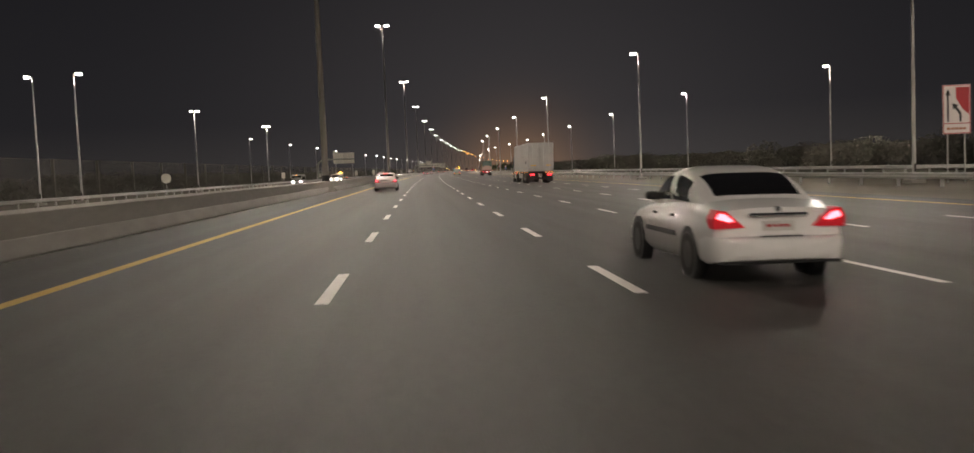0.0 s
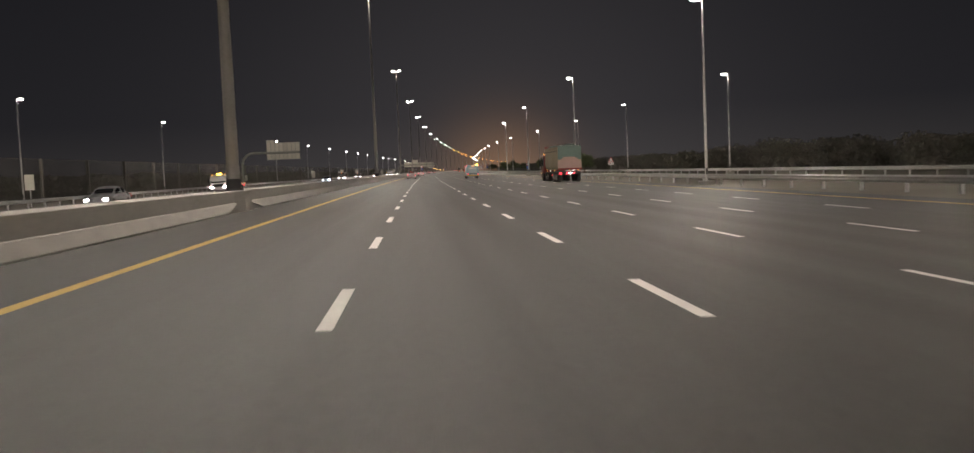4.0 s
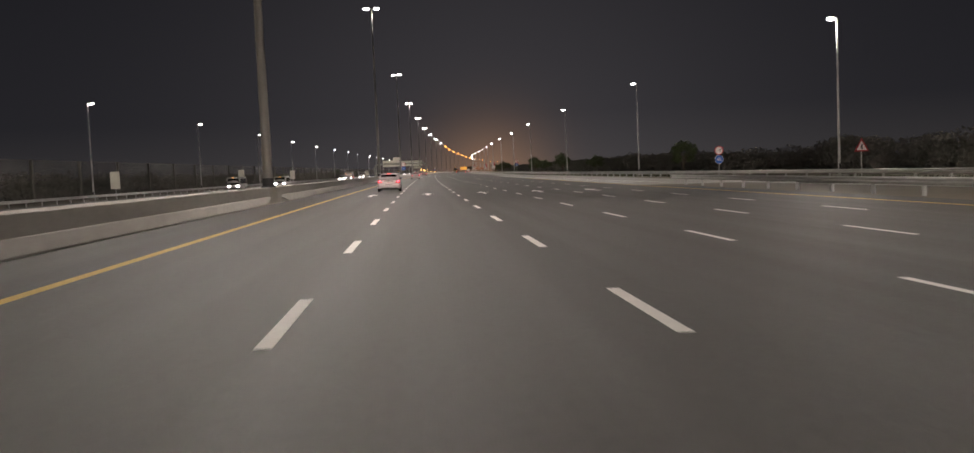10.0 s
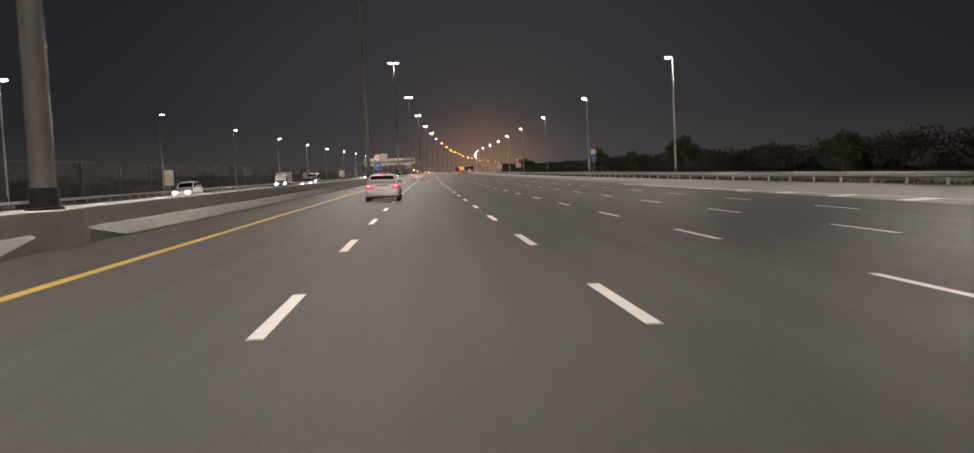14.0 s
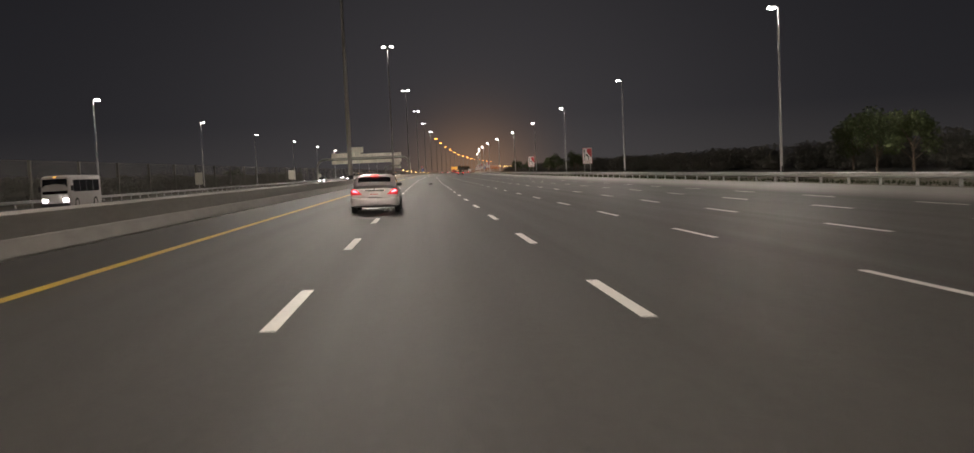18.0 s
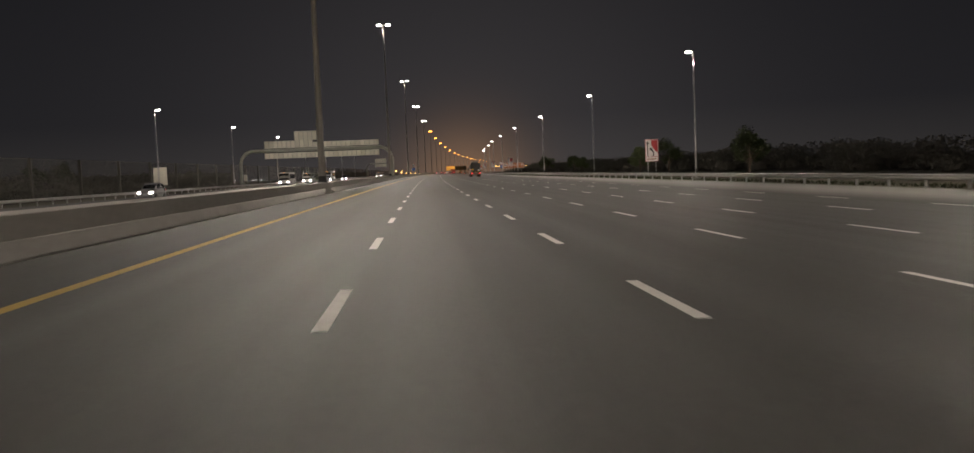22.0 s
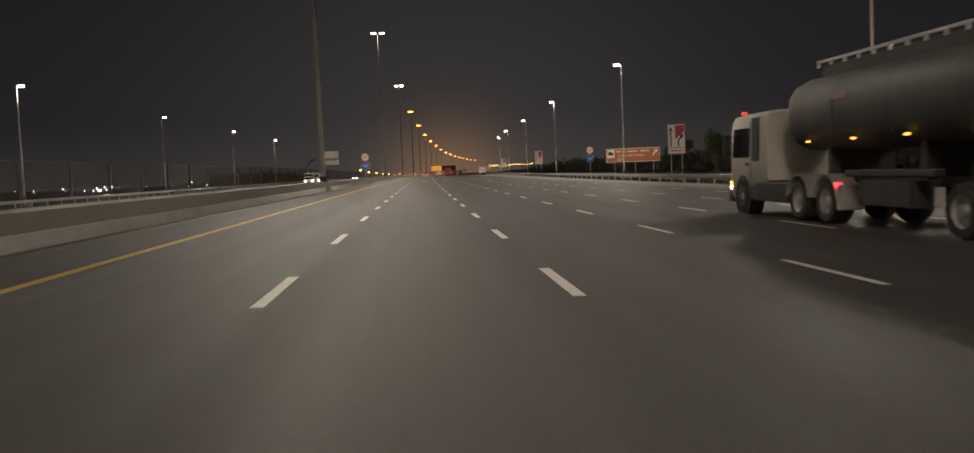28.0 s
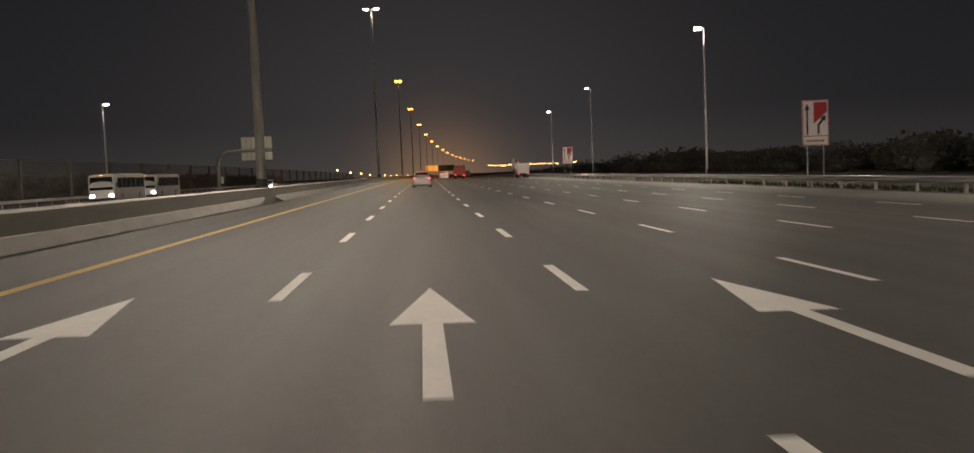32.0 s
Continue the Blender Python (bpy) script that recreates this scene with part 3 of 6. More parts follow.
def make_lamp(lens_mat, label, group, side=-1, both=False, height=13.8):
    lamp = empty("street_lamp", label, "street lamp", group)
    part("pole", tubed([(0, 0, 0.2), (0, 0, 6), (0, 0, height - 0.1)], [0.12, 0.095, 0.06], 12), M_POLE, lamp, smooth=True)
    part("foundation", boxed(-0.5, 0.5, -0.5, 0.5, -0.3, 0.25, bevel=0.05), M_TOE, lamp, "pale concrete foot")
    part("access_door", boxed(-0.06, 0.06, -0.125, -0.10, 0.7, 1.2, bevel=0.01), M_DARK, lamp)
    for sd in ((-1, 1) if both else (side,)):
        part("arm", tubed([(0, 0, height - 0.15), (sd * 0.12, 0, height - 0.03), (sd * 0.28, 0, height)], [0.05, 0.045, 0.04], 8), M_POLE, lamp, smooth=True)
        lamp_head(lamp, sd * 0.20, 0, height, 0.68, sd, lens_mat)
    return lamp


mast = make_mast(M_LENS, "tall grey steel mast with twin white lamps on the median")
for i, s in enumerate(MASTS):
    m = stand(s, -8.05)
    if i == 0:
        mast.matrix_world = m
    else:
        copy_thing(mast, m)
    street_light(s, -8.05, 30.6, MAST_WATTS, WHITE_LAMP)
mast = make_mast(M_LENS_O, "tall steel mast lamp with orange sodium heads", 0.12, 0.42)
for i, s in enumerate(SODIUM_MASTS):
    m = stand(s, -8.05)
    if i == 0:
        mast.matrix_world = m
    else:
        copy_thing(mast, m)
    if i < 7:
        street_light(s, -8.05, 30.6, MAST_WATTS, SODIUM)

# lamps beside the outer rail, at the inner rail and across the road; (s, l of the head)
OUTER = [(-128, 50.5), (-71, 49.5), (-15, 48.5), (41, 47), (116, 53.0), (155, 45.0), (211.5, 43.4), (268, 41.7), (324.6, 40.1), (382, 39.6), (438.4, 35.8), (494.2, 31.5), (550.3, 29.4), (606.7, 28.1), (663, 28.2), (719.5, 28.0), (775.8, 27.8), (832, 27.9),
         (889, 28.2), (944.5, 27.3), (1001, 25.7), (1055, 24.4), (1114.5, 24.1), (1171, 24.1), (1230.5, 25.2)] + [(1287, 25.4), (1340, 26.6)]
INNER = [(-128, 33), (-71, 32), (-15, 30.5), (53, 29.2), (97, 22.9), (155, 20.5), (211.5, 20.3), (268, 20.1), (324.7, 20.0), (382, 20.5)]
ACROSS = [(382, -49.3), (438, -48.3), (494, -46.5), (550, -45.3), (605, -43.9), (662, -44.1), (718, -44), (775, -43.8), (831.5, -43.8), (888.3, -44.5), (942.3, -43.3), (998.3, -43.6), (1056, -44), (1114, -44.5), (1171.5, -45), (1228, -45)] + [(1285, -45)]
TWIN = [(42, -40), (155.5, -39.1), (209.9, -37.1)]
NEAR_LEFT = [(98.5, -36.3), (268, -52.5), (325, -50.6)]
FACING_OUT = [(99.5, -42.2)]
for rows, grp, side, both, lab in ((OUTER, "lamps along the outer rail", -1, False, "slim grey street lamp behind the guard rail"),
                                   (INNER, "lamps along the inner rail", -1, False, "slim grey street lamp beside the carriageway"),
                                   (ACROSS, "lamps across the motorway", 1, False, "slim grey street lamp beyond the oncoming lanes"),
                                   (NEAR_LEFT, "lamps across the motorway", 1, False, "slim grey street lamp beyond the oncoming lanes"),
                                   (FACING_OUT, "lamps across the motorway", -1, False, "slim grey street lamp turned away from the motorway"),
                                   (TWIN, "twin lamps across the motorway", 1, True, "slim street lamp with two white heads")):
    first = make_lamp(M_LENS, lab, grp, side, both)
    for i, (s, l) in enumerate(rows):
        foot = l if both else l - side * 0.58
        m = stand(s, foot)
        if i == 0:
            first.matrix_world = m
        else:
            copy_thing(first, m)
        street_light(s, l, 13.6, 9000 if l < 0 else SIDE_WATTS, WHITE_LAMP, across=0 if l > 0 else 8, tilt=37, size=156)


# ---- guard rails ----
def guard_rail(name, line, s0, s1, label, face=-1):
    thing = empty(name, label, "guard rail", kind="structure")
    w = [(0.0, 0.42), (-0.02, 0.45), (-0.075, 0.50), (-0.075, 0.54), (-0.02, 0.585), (-0.02, 0.615), (-0.075, 0.66), (-0.075, 0.70), (-0.02, 0.745), (0.0, 0.76), (0.015, 0.745), (0.015, 0.43)]
    sweep("beam", M_STEEL, s0, s1, [(l * -face, z) for l, z in w], thing, closed=True, shift=line, label="corrugated galvanised beam", step=8, smooth=True)
    me = mesh_of(boxed(-0.06, 0.06, -0.07, 0.07, -0.4, 0.74), "post", M_STEEL)
    blk = mesh_of(boxed(-0.05, 0.05, -0.06, 0.06, 0.45, 0.73), "spacer", M_DARK)
    far = bmesh.new()
    k = 0
    s = s0 + 1
    while s < s1:
        l = line(s) + 0.20 * -face
        if k < 300 and s > 0:
            for nm, d, dl in (("post", me, 0.0), ("spacer", blk, -0.11 * -face)):
                ob = new(nm, d)
                ob.matrix_world = stand(s, l + dl)
                ob.parent = thing
            k += 1
        else:
            for c in (0, 1):
                q = [at(s - 0.07 + 0.14 * c, l - 0.06, -0.3), at(s - 0.07 + 0.14 * c, l + 0.06, -0.3), at(s - 0.07 + 0.14 * c, l + 0.06, 0.74), at(s - 0.07 + 0.14 * c, l - 0.06, 0.74)]
                far.faces.new([far.verts.new(p) for p in q])
        s += 4.0
    if len(far.faces):
        tagged(part("far_posts", far, M_STEEL, thing), kind="stuff")
    else:
        far.free()
    return thing


guard_rail("guard_rail_outer", rail_line, -140, 1900, "galvanised steel guard rail on posts")
guard_rail("guard_rail_inner", inner_rail, -140, GORE, "galvanised steel guard rail ending at the slip road")
guard_rail("guard_rail_far", far_rail, -140, 1700, "galvanised guard rail beyond the oncoming lanes", face=1)

# ---- more materials ----
M_SIGNBACK = material("sign_back_aluminium", (0.68, 0.66, 0.57), 0.5, 0.05, second=(0.52, 0.50, 0.43), scale=1.0, fine=7, amount=0.7, vary=0.12)
M_GANTRY = material("painted_gantry_steel", (0.34, 0.35, 0.31), 0.5, 0.2, scale=0.7, fine=8, amount=0.6)
M_SIGNWHITE = material("white_sign_film", (0.86, 0.80, 0.78), 0.4, second=(0.74, 0.68, 0.66), scale=1.2, fine=8, amount=0.5)
M_SIGNRED = material("red_sign_film", (0.50, 0.035, 0.045), 0.4, second=(0.36, 0.03, 0.035), scale=1.5, fine=9, amount=0.5)
M_SIGNBLUE = material("blue_sign_film", (0.025, 0.13, 0.50), 0.4, second=(0.02, 0.09, 0.36), scale=1.5, fine=9, amount=0.5)
M_SIGNBROWN = material("brown_sign_film", (0.46, 0.165, 0.06), 0.45, second=(0.37, 0.13, 0.05), scale=0.8, fine=8, amount=0.5)
M_SIGNBLACK = material("black_sign_film", (0.02, 0.02, 0.022), 0.5, scale=2, fine=9)
M_WHITECAR = material("white_car_paint", (0.84, 0.83, 0.81), 0.25, second=(0.76, 0.745, 0.72), scale=0.8, fine=6, amount=0.5, coat=0.5, rough_vary=0.08)
# white paint toned down, so bodies look dim behind their bright headlamps
M_DIMWHITE = material("dimmed_white_paint", (0.40, 0.38, 0.36), rough=0.5, second=(0.28, 0.26, 0.24), scale=1.2, fine=18.0, amount=0.5, bump=0.05)
M_SILVERCAR = material("silver_car_paint", (0.55, 0.50, 0.49), 0.3, 0.25, second=(0.46, 0.42, 0.41), scale=0.9, fine=8, amount=0.5, coat=0.5)
M_GREYCAR = material("grey_car_paint", (0.20, 0.20, 0.21), 0.3, 0.3, scale=0.9, fine=8, amount=0.5, coat=0.5)
M_REDPAINT = material("red_truck_paint", (0.27, 0.032, 0.03), 0.45, second=(0.18, 0.028, 0.025), scale=0.7, fine=7, amount=0.7)
M_BLUEPAINT = material("light_blue_van_paint", (0.235, 0.42, 0.51), 0.42, second=(0.19, 0.345, 0.42), scale=0.6, fine=7, amount=0.6, coat=0.2)
M_BLUEPALE = material("pale_blue_van_panel", (0.40, 0.54, 0.60), 0.45, second=(0.32, 0.44, 0.49), scale=0.7, fine=7, amount=0.6)
M_BOX = material("dusty_white_trailer_panel", (0.46, 0.45, 0.425), 0.5, second=(0.33, 0.32, 0.30), scale=0.35, fine=3.5, amount=1.0, stretch=(1, 1, 0.5))
M_BEIGE = material("dusty_beige_tipper_steel", (0.37, 0.30, 0.20), 0.65, second=(0.27, 0.215, 0.14), scale=0.5, fine=5, amount=1.0)
M_CREAM = material("cream_truck_paint", (0.60, 0.56, 0.48), 0.4, second=(0.47, 0.435, 0.37), scale=0.7, fine=7, amount=0.7, coat=0.2)
M_DULLCAB = material("dusty_grey_cab_paint", (0.21, 0.20, 0.19), 0.45, 0.1, second=(0.15, 0.14, 0.13), scale=0.7, fine=7, amount=0.8)
M_TARP = material("green_tarpaulin", (0.13, 0.19, 0.165), 0.7, second=(0.08, 0.12, 0.105), scale=0.9, fine=7, amount=0.9, bump=0.5, bump_scale=6)
M_GATE = material("dusty_pink_tailgate", (0.45, 0.31, 0.265), 0.65, second=(0.32, 0.21, 0.18), scale=0.8, fine=6, amount=1.0)
M_TANK = material("dull_aluminium_tank", (0.085, 0.082, 0.078), 0.62, 0.0, second=(0.055, 0.053, 0.05), scale=0.5, fine=5, amount=0.8)
M_TYRE = material("tyre_rubber", (0.022, 0.021, 0.020), 0.85, second=(0.05, 0.045, 0.04), scale=3, fine=20, amount=0.8)
M_RIM = material("dusty_wheel_rim", (0.42, 0.40, 0.37), 0.5, 0.3, second=(0.30, 0.28, 0.26), scale=4, fine=16, amount=0.8)
M_CHASSIS = material("black_chassis", (0.03, 0.029, 0.028), 0.7, 0.2, second=(0.055, 0.05, 0.045), scale=1.5, fine=9, amount=0.9)
M_PLASTIC = material("black_plastic", (0.02, 0.02, 0.021), 0.5, scale=3, fine=15)
M_CHROME = material("chrome", (0.75, 0.75, 0.76), 0.12, 1.0, scale=2, fine=8, rough_vary=0.05)
M_YELLOWBAR = material("yellow_reflective_bar", (0.80, 0.50, 0.03), 0.4, second=(0.62, 0.37, 0.02), scale=2, fine=9, amount=0.5)
M_PLATE = material("number_plate", (0.72, 0.70, 0.66), 0.4, scale=4, fine=20, amount=0.4)
M_GRASS = material("roadside_grass", (0.048, 0.060, 0.024), 0.9, second=(0.054, 0.054, 0.026), scale=0.25, fine=4, amount=1.2, bump=0.6, bump_scale=20)
M_TAIL = glowing("lit_tail_lamp", (1.0, 0.035, 0.055), 4.5)
M_TAILCORE = glowing("bright_red_lamp", (1.0, 0.11, 0.15), 6.0)
M_TAILGLASS = glowing("glowing_red_glass", (0.62, 0.010, 0.025), 0.16)
M_REDDIM = glowing("red_marker_lamp", (0.9, 0.03, 0.03), 2.0)
M_AMBER = glowing("amber_marker_lamp", (1.0, 0.40, 0.07), 3.2)
M_BEACON = glowing("orange_beacon", (1.0, 0.40, 0.02), 60.0)
M_HEADLAMP = glowing("lit_headlamp", (1.0, 0.95, 0.97), 45.0)
M_BLUEHEAD = glowing("cold_lit_headlamp", (0.55, 0.72, 1.0), 45.0)
M_WORKLAMP = glowing("small_white_lamp", (0.85, 0.92, 1.0), 10.0)
# emission stands in for sodium lamplight falling on the panel
M_LITSIGN = glowing("glowing_amber_sign_face", (0.9, 0.52, 0.13), 0.38)
M_TOWN = glowing("distant_window_light", (0.95, 0.93, 1.0), 40.0)
M_TOWN_O = glowing("distant_sodium_light", (1.0, 0.50, 0.14), 14.0)


def glass_material():
    m = bpy.data.materials.new("dark_car_glass")
    m.use_nodes = True
    b = m.node_tree.nodes["Principled BSDF"]
    b.inputs["Base Color"].default_value = (0.012, 0.012, 0.013, 1)
    b.inputs["Roughness"].default_value = 0.06
    b.inputs["Specular IOR Level"].default_value = 0.6
    return m


M_GLASS = glass_material()


# ---- signs ----
def lettering(text, size, mat, parent, x, y, z, name="lettering"):
    """Words standing upright, facing -y, centred on (x, z)."""
    cu = bpy.data.curves.new(name, "FONT")
    cu.body, cu.size, cu.align_x, cu.align_y, cu.extrude = text, size, "CENTER", "CENTER", 0.003
    tmp = new("tmp_text", cu)
    me = bpy.data.meshes.new_from_object(tmp.evaluated_get(bpy.context.evaluated_depsgraph_get()))
    bpy.data.objects.remove(tmp)
    bpy.data.curves.remove(cu)
    me.materials.clear()
    me.materials.append(mat)
    ob = new(name, me)
    ob.matrix_basis = pose(x, y, z, 90)
    ob.parent = parent
    return ob


def disc(bm, x, z, r, y0, y1, n=28):
    return tube(bm, [(x, y1, z), (x, y0, z)], [r, r], n)


def plate_poly(pts, y0, y1):
    """A flat plate with the outline pts (x, z)."""
    bm = bmesh.new()
    a = [bm.verts.new((x, y0, z)) for x, z in pts]
    b = [bm.verts.new((x, y1, z)) for x, z in pts]
    bm.faces.new(a)
    bm.faces.new(b[::-1])
    n = len(pts)
    for i in range(n):
        bm.faces.new((a[i], b[i], b[(i + 1) % n], a[(i + 1) % n]))
    bmesh.ops.recalc_face_normals(bm, faces=bm.faces)
    return bm


def sign_posts(thing, xs, top):
    for x in xs:
        part("post", tubed([(x, 0.05, -0.4), (x, 0.05, top)], [0.045, 0.045], 10), M_STEEL, thing, smooth=True)


def speed_signs(s, l, z_top, z_low, dia, label, low=True):
    t = empty("speed_limit_sign", label, "road sign", "speed limit signs", m=stand(s, l))
    g = z_low - level(s, l)
    zt, r = z_top - level(s, l), dia / 2
    sign_posts(t, [0.0], zt)
    a = part("limit_disc", disc(bmesh.new(), 0, zt, r, -0.02, 0.0), M_SIGNRED, t, "red-rimmed white disc")
    part("disc_face", disc(bmesh.new(), 0, zt, r * 0.80, -0.025, -0.021), M_SIGNWHITE, a)
    lettering("110", r * 0.72, M_SIGNBLACK, a, 0, -0.03, zt)
    b = part("minimum_disc", disc(bmesh.new(), 0, g, r, -0.02, 0.0), M_SIGNWHITE, t, "blue disc with white figures")
    part("disc_face", disc(bmesh.new(), 0, g, r * 0.95, -0.025, -0.021), M_SIGNBLUE, b)
    lettering("60", r * 0.95, M_SIGNWHITE, b, 0, -0.03, g)
    return t


speed_signs(659.4, -8.1, 4.25, 2.95, 1.34, "red 110 and blue 60 speed discs on the median")
speed_signs(1143.2, -8.1, 4.1, 2.8, 1.32, "red 110 and blue 60 speed discs on the median")
speed_signs(466.9, 35.2, 2.5, 1.45, 1.05, "small speed limit discs on a slim post")
speed_signs(663.0, 29.6, 3.75, 2.65, 1.15, "red and blue speed discs behind the guard rail")
speed_signs(1144.0, 26.0, 3.75, 2.5, 1.2, "red and blue speed discs behind the guard rail")


def merge_sign(s, l, right, z=2.0):
    t = empty("lane_sign", "white lane merge sign with a red wedge and black arrows", "road sign", "lane merge signs", m=stand(s, l))
    sign_posts(t, [-0.55, 0.55], z + 2.6)
    p = part("panel", boxed(-0.9, 0.9, -0.03, 0.0, z, z + 3.0, bevel=0.012), M_SIGNWHITE, t)
    border = bmesh.new()
    for q in ((-0.88, 0.88, z + 0.02, z + 0.07), (-0.88, 0.88, z + 2.93, z + 2.98), (-0.88, -0.83, z + 0.07, z + 2.93), (0.83, 0.88, z + 0.07, z + 2.93), (-0.83, 0.83, z + 0.62, z + 0.67)):
        box(border, q[0], q[1], -0.035, -0.031, q[2], q[3])
    part("border", border, M_SIGNRED, p)
    if right:
        wedge = [(-0.12, z + 2.85), (0.78, z + 2.85), (0.78, z + 2.2), (-0.12, z + 1.45)]
        bent = [(0.12, 0.75), (0.26, 0.75), (0.26, 1.30), (0.55, 1.66), (0.66, 1.56), (0.70, 1.98), (0.30, 1.86), (0.42, 1.76), (0.12, 1.38)]
    else:
        wedge = [(-0.05, z + 2.85), (0.80, z + 2.85), (0.80, z + 1.15), (0.35, z + 1.55), (-0.05, z + 2.2)]
        bent = [(0.30, 0.75), (0.16, 0.75), (0.16, 1.20), (-0.13, 1.56), (-0.24, 1.46), (-0.28, 1.88), (0.12, 1.76), (0.0, 1.66), (0.30, 1.28)]
    part("red_wedge", plate_poly(wedge, -0.036, -0.031), M_SIGNRED, p)
    part("straight_arrow", plate_poly([(-0.62, z + 0.75), (-0.50, z + 0.75), (-0.50, z + 2.35), (-0.38, z + 2.35), (-0.56, z + 2.75), (-0.74, z + 2.35), (-0.62, z + 2.35)], -0.040, -0.032), M_SIGNBLACK, p)
    part("bent_arrow", plate_poly([(x, z + y) for x, y in bent], -0.040, -0.036), M_SIGNBLACK, p)
    bars = bmesh.new()
    for i in range(5):
        box(bars, -0.62 + 0.25 * i, -0.62 + 0.25 * i + 0.19, -0.037, -0.032, z + 0.26, z + 0.40)
    part("small_print", bars, M_SIGNBROWN, p)
    return t


for s, l, r, z in ((53, 32.5, False, 2.95), (818.1, 30.5, False, 2.25), (913.0, 30.0, False, 2.2), (1096.4, 26.0, True, 2.65), (1208.7, 26.1, True, 2.6), (1313, 26.2, True, 2.5), (1420, 26.4, True, 2.3)):
    merge_sign(s, l, r, z)


def triangle_sign(s, l, z, plate):
    t = empty("warning_sign", "red-edged white warning triangle on a post", "road sign", "warning triangles", m=stand(s, l))
    sign_posts(t, [0.0], z + 0.9)
    part("triangle", plate_poly([(-0.66, z), (0.66, z), (0.0, z + 1.15)], -0.03, 0.0), M_SIGNRED, t)
    part("triangle_face", plate_poly([(-0.47, z + 0.11), (0.47, z + 0.11), (0.0, z + 0.93)], -0.036, -0.031), M_SIGNWHITE, t)
    part("symbol", plate_poly([(-0.05, z + 0.2), (0.09, z + 0.2), (0.05, z + 0.45), (0.14, z + 0.55), (0.0, z + 0.66), (-0.08, z + 0.45)], -0.041, -0.037), M_SIGNBLACK, t)
    if plate:
        p = part("plate", boxed(-0.62, 0.62, -0.03, 0.0, z - 0.58, z - 0.06, bevel=0.01), M_SIGNWHITE, t)
        b = bmesh.new()
        for i in range(4):
            box(b, -0.45 + 0.24 * i, -0.29 + 0.24 * i, -0.037, -0.032, z - 0.38, z - 0.26)
        part("small_print", b, M_SIGNBLACK, p)


triangle_sign(301.0, 22.6, 2.3, False)
triangle_sign(346.2, 41.6, 2.35, True)
triangle_sign(437.6, 38.0, 2.15, False)

brown = empty("direction_sign", "brown direction sign with white lettering on posts", "road sign", m=stand(1132.0, 29.9, 0.2))
for x in (-2.6, 0.3, 2.9):
    part("post", tubed([(x, 0.05, -0.8), (x, 0.05, 3.4)], [0.045, 0.045], 10), M_STEEL, brown, smooth=True)
bp = part("panel", boxed(-3.85, 3.85, -0.04, 0.0, 2.0, 3.95, bevel=0.015), M_SIGNBROWN, brown)
bb = bmesh.new()
for q in ((-3.8, 3.8, 2.04, 2.09), (-3.8, 3.8, 3.86, 3.91), (-3.8, -3.75, 2.09, 3.86), (3.75, 3.8, 2.09, 3.86)):
    box(bb, q[0], q[1], -0.045, -0.041, q[2], q[3])
part("border", bb, M_SIGNWHITE, bp)
part("icon_field", boxed(-3.65, -2.65, -0.045, -0.041, 2.65, 3.75), M_SIGNWHITE, bp)
part("truck_icon", plate_poly([(-3.5, 3.0), (-2.8, 3.0), (-2.8, 3.25), (-2.95, 3.42), (-3.1, 3.42), (-3.1, 3.5), (-3.5, 3.5)], -0.05, -0.046), M_SIGNBLACK, bp)
ab = bmesh.new()
for i, w in enumerate((0.75, 0.6, 0.95, 0.5, 0.85, 0.4)):
    x = -2.4 + 0.86 * i
    box(ab, x, x + w * 0.85, -0.047, -0.041, 3.40, 3.56)
part("upper_line", ab, M_SIGNWHITE, bp)
lettering("Trucks Rest Area", 0.52, M_SIGNWHITE, bp, -0.35, -0.045, 2.92)
lettering("250 m", 0.46, M_SIGNWHITE, bp, -1.75, -0.045, 2.38)
part("slanted_arrow", plate_poly([(2.65, 2.9), (2.80, 2.78), (3.28, 3.28), (3.42, 3.14), (3.52, 3.68), (2.98, 3.58), (3.12, 3.44)], -0.05, -0.041), M_SIGNWHITE, bp)


def sign_back(bm_parent, x0, x1, z0, z1, y, ribs):
    """The ribbed back of a large sign, made of upright planks."""
    n = max(2, int(round((x1 - x0) / ribs)))
    w = (x1 - x0) / n
    me = mesh_of(boxed(-w / 2 + 0.05, w / 2 - 0.05, -0.03, 0.0, 0.0, z1 - z0), "plank", M_SIGNBACK)
    rib = mesh_of(boxed(-0.05, 0.05, -0.16, 0.0, -0.12, z1 - z0 + 0.0), "rib", M_GANTRY)
    for i in range(n):
        ob = new("plank", me)
        ob.matrix_basis = pose(x0 + w * (i + 0.5), y, z0)
        ob.parent = bm_parent
    for i in range(n + 1):
        ob = new("rib", rib)
        ob.matrix_basis = pose(x0 + w * i, y + 0.01, z0)
        ob.parent = bm_parent


def bent_leg(x, top, inward, r=0.32, rad=3.2):
    """A leg that bends over into the beam."""
    pts = [(x, 0, -0.3), (x, 0, top - rad)]
    pts += [(x + inward * rad * (1 - math.cos(a)), 0, top - rad + rad * math.sin(a)) for a in [radians(q) for q in range(10, 91, 10)]]
    return pts


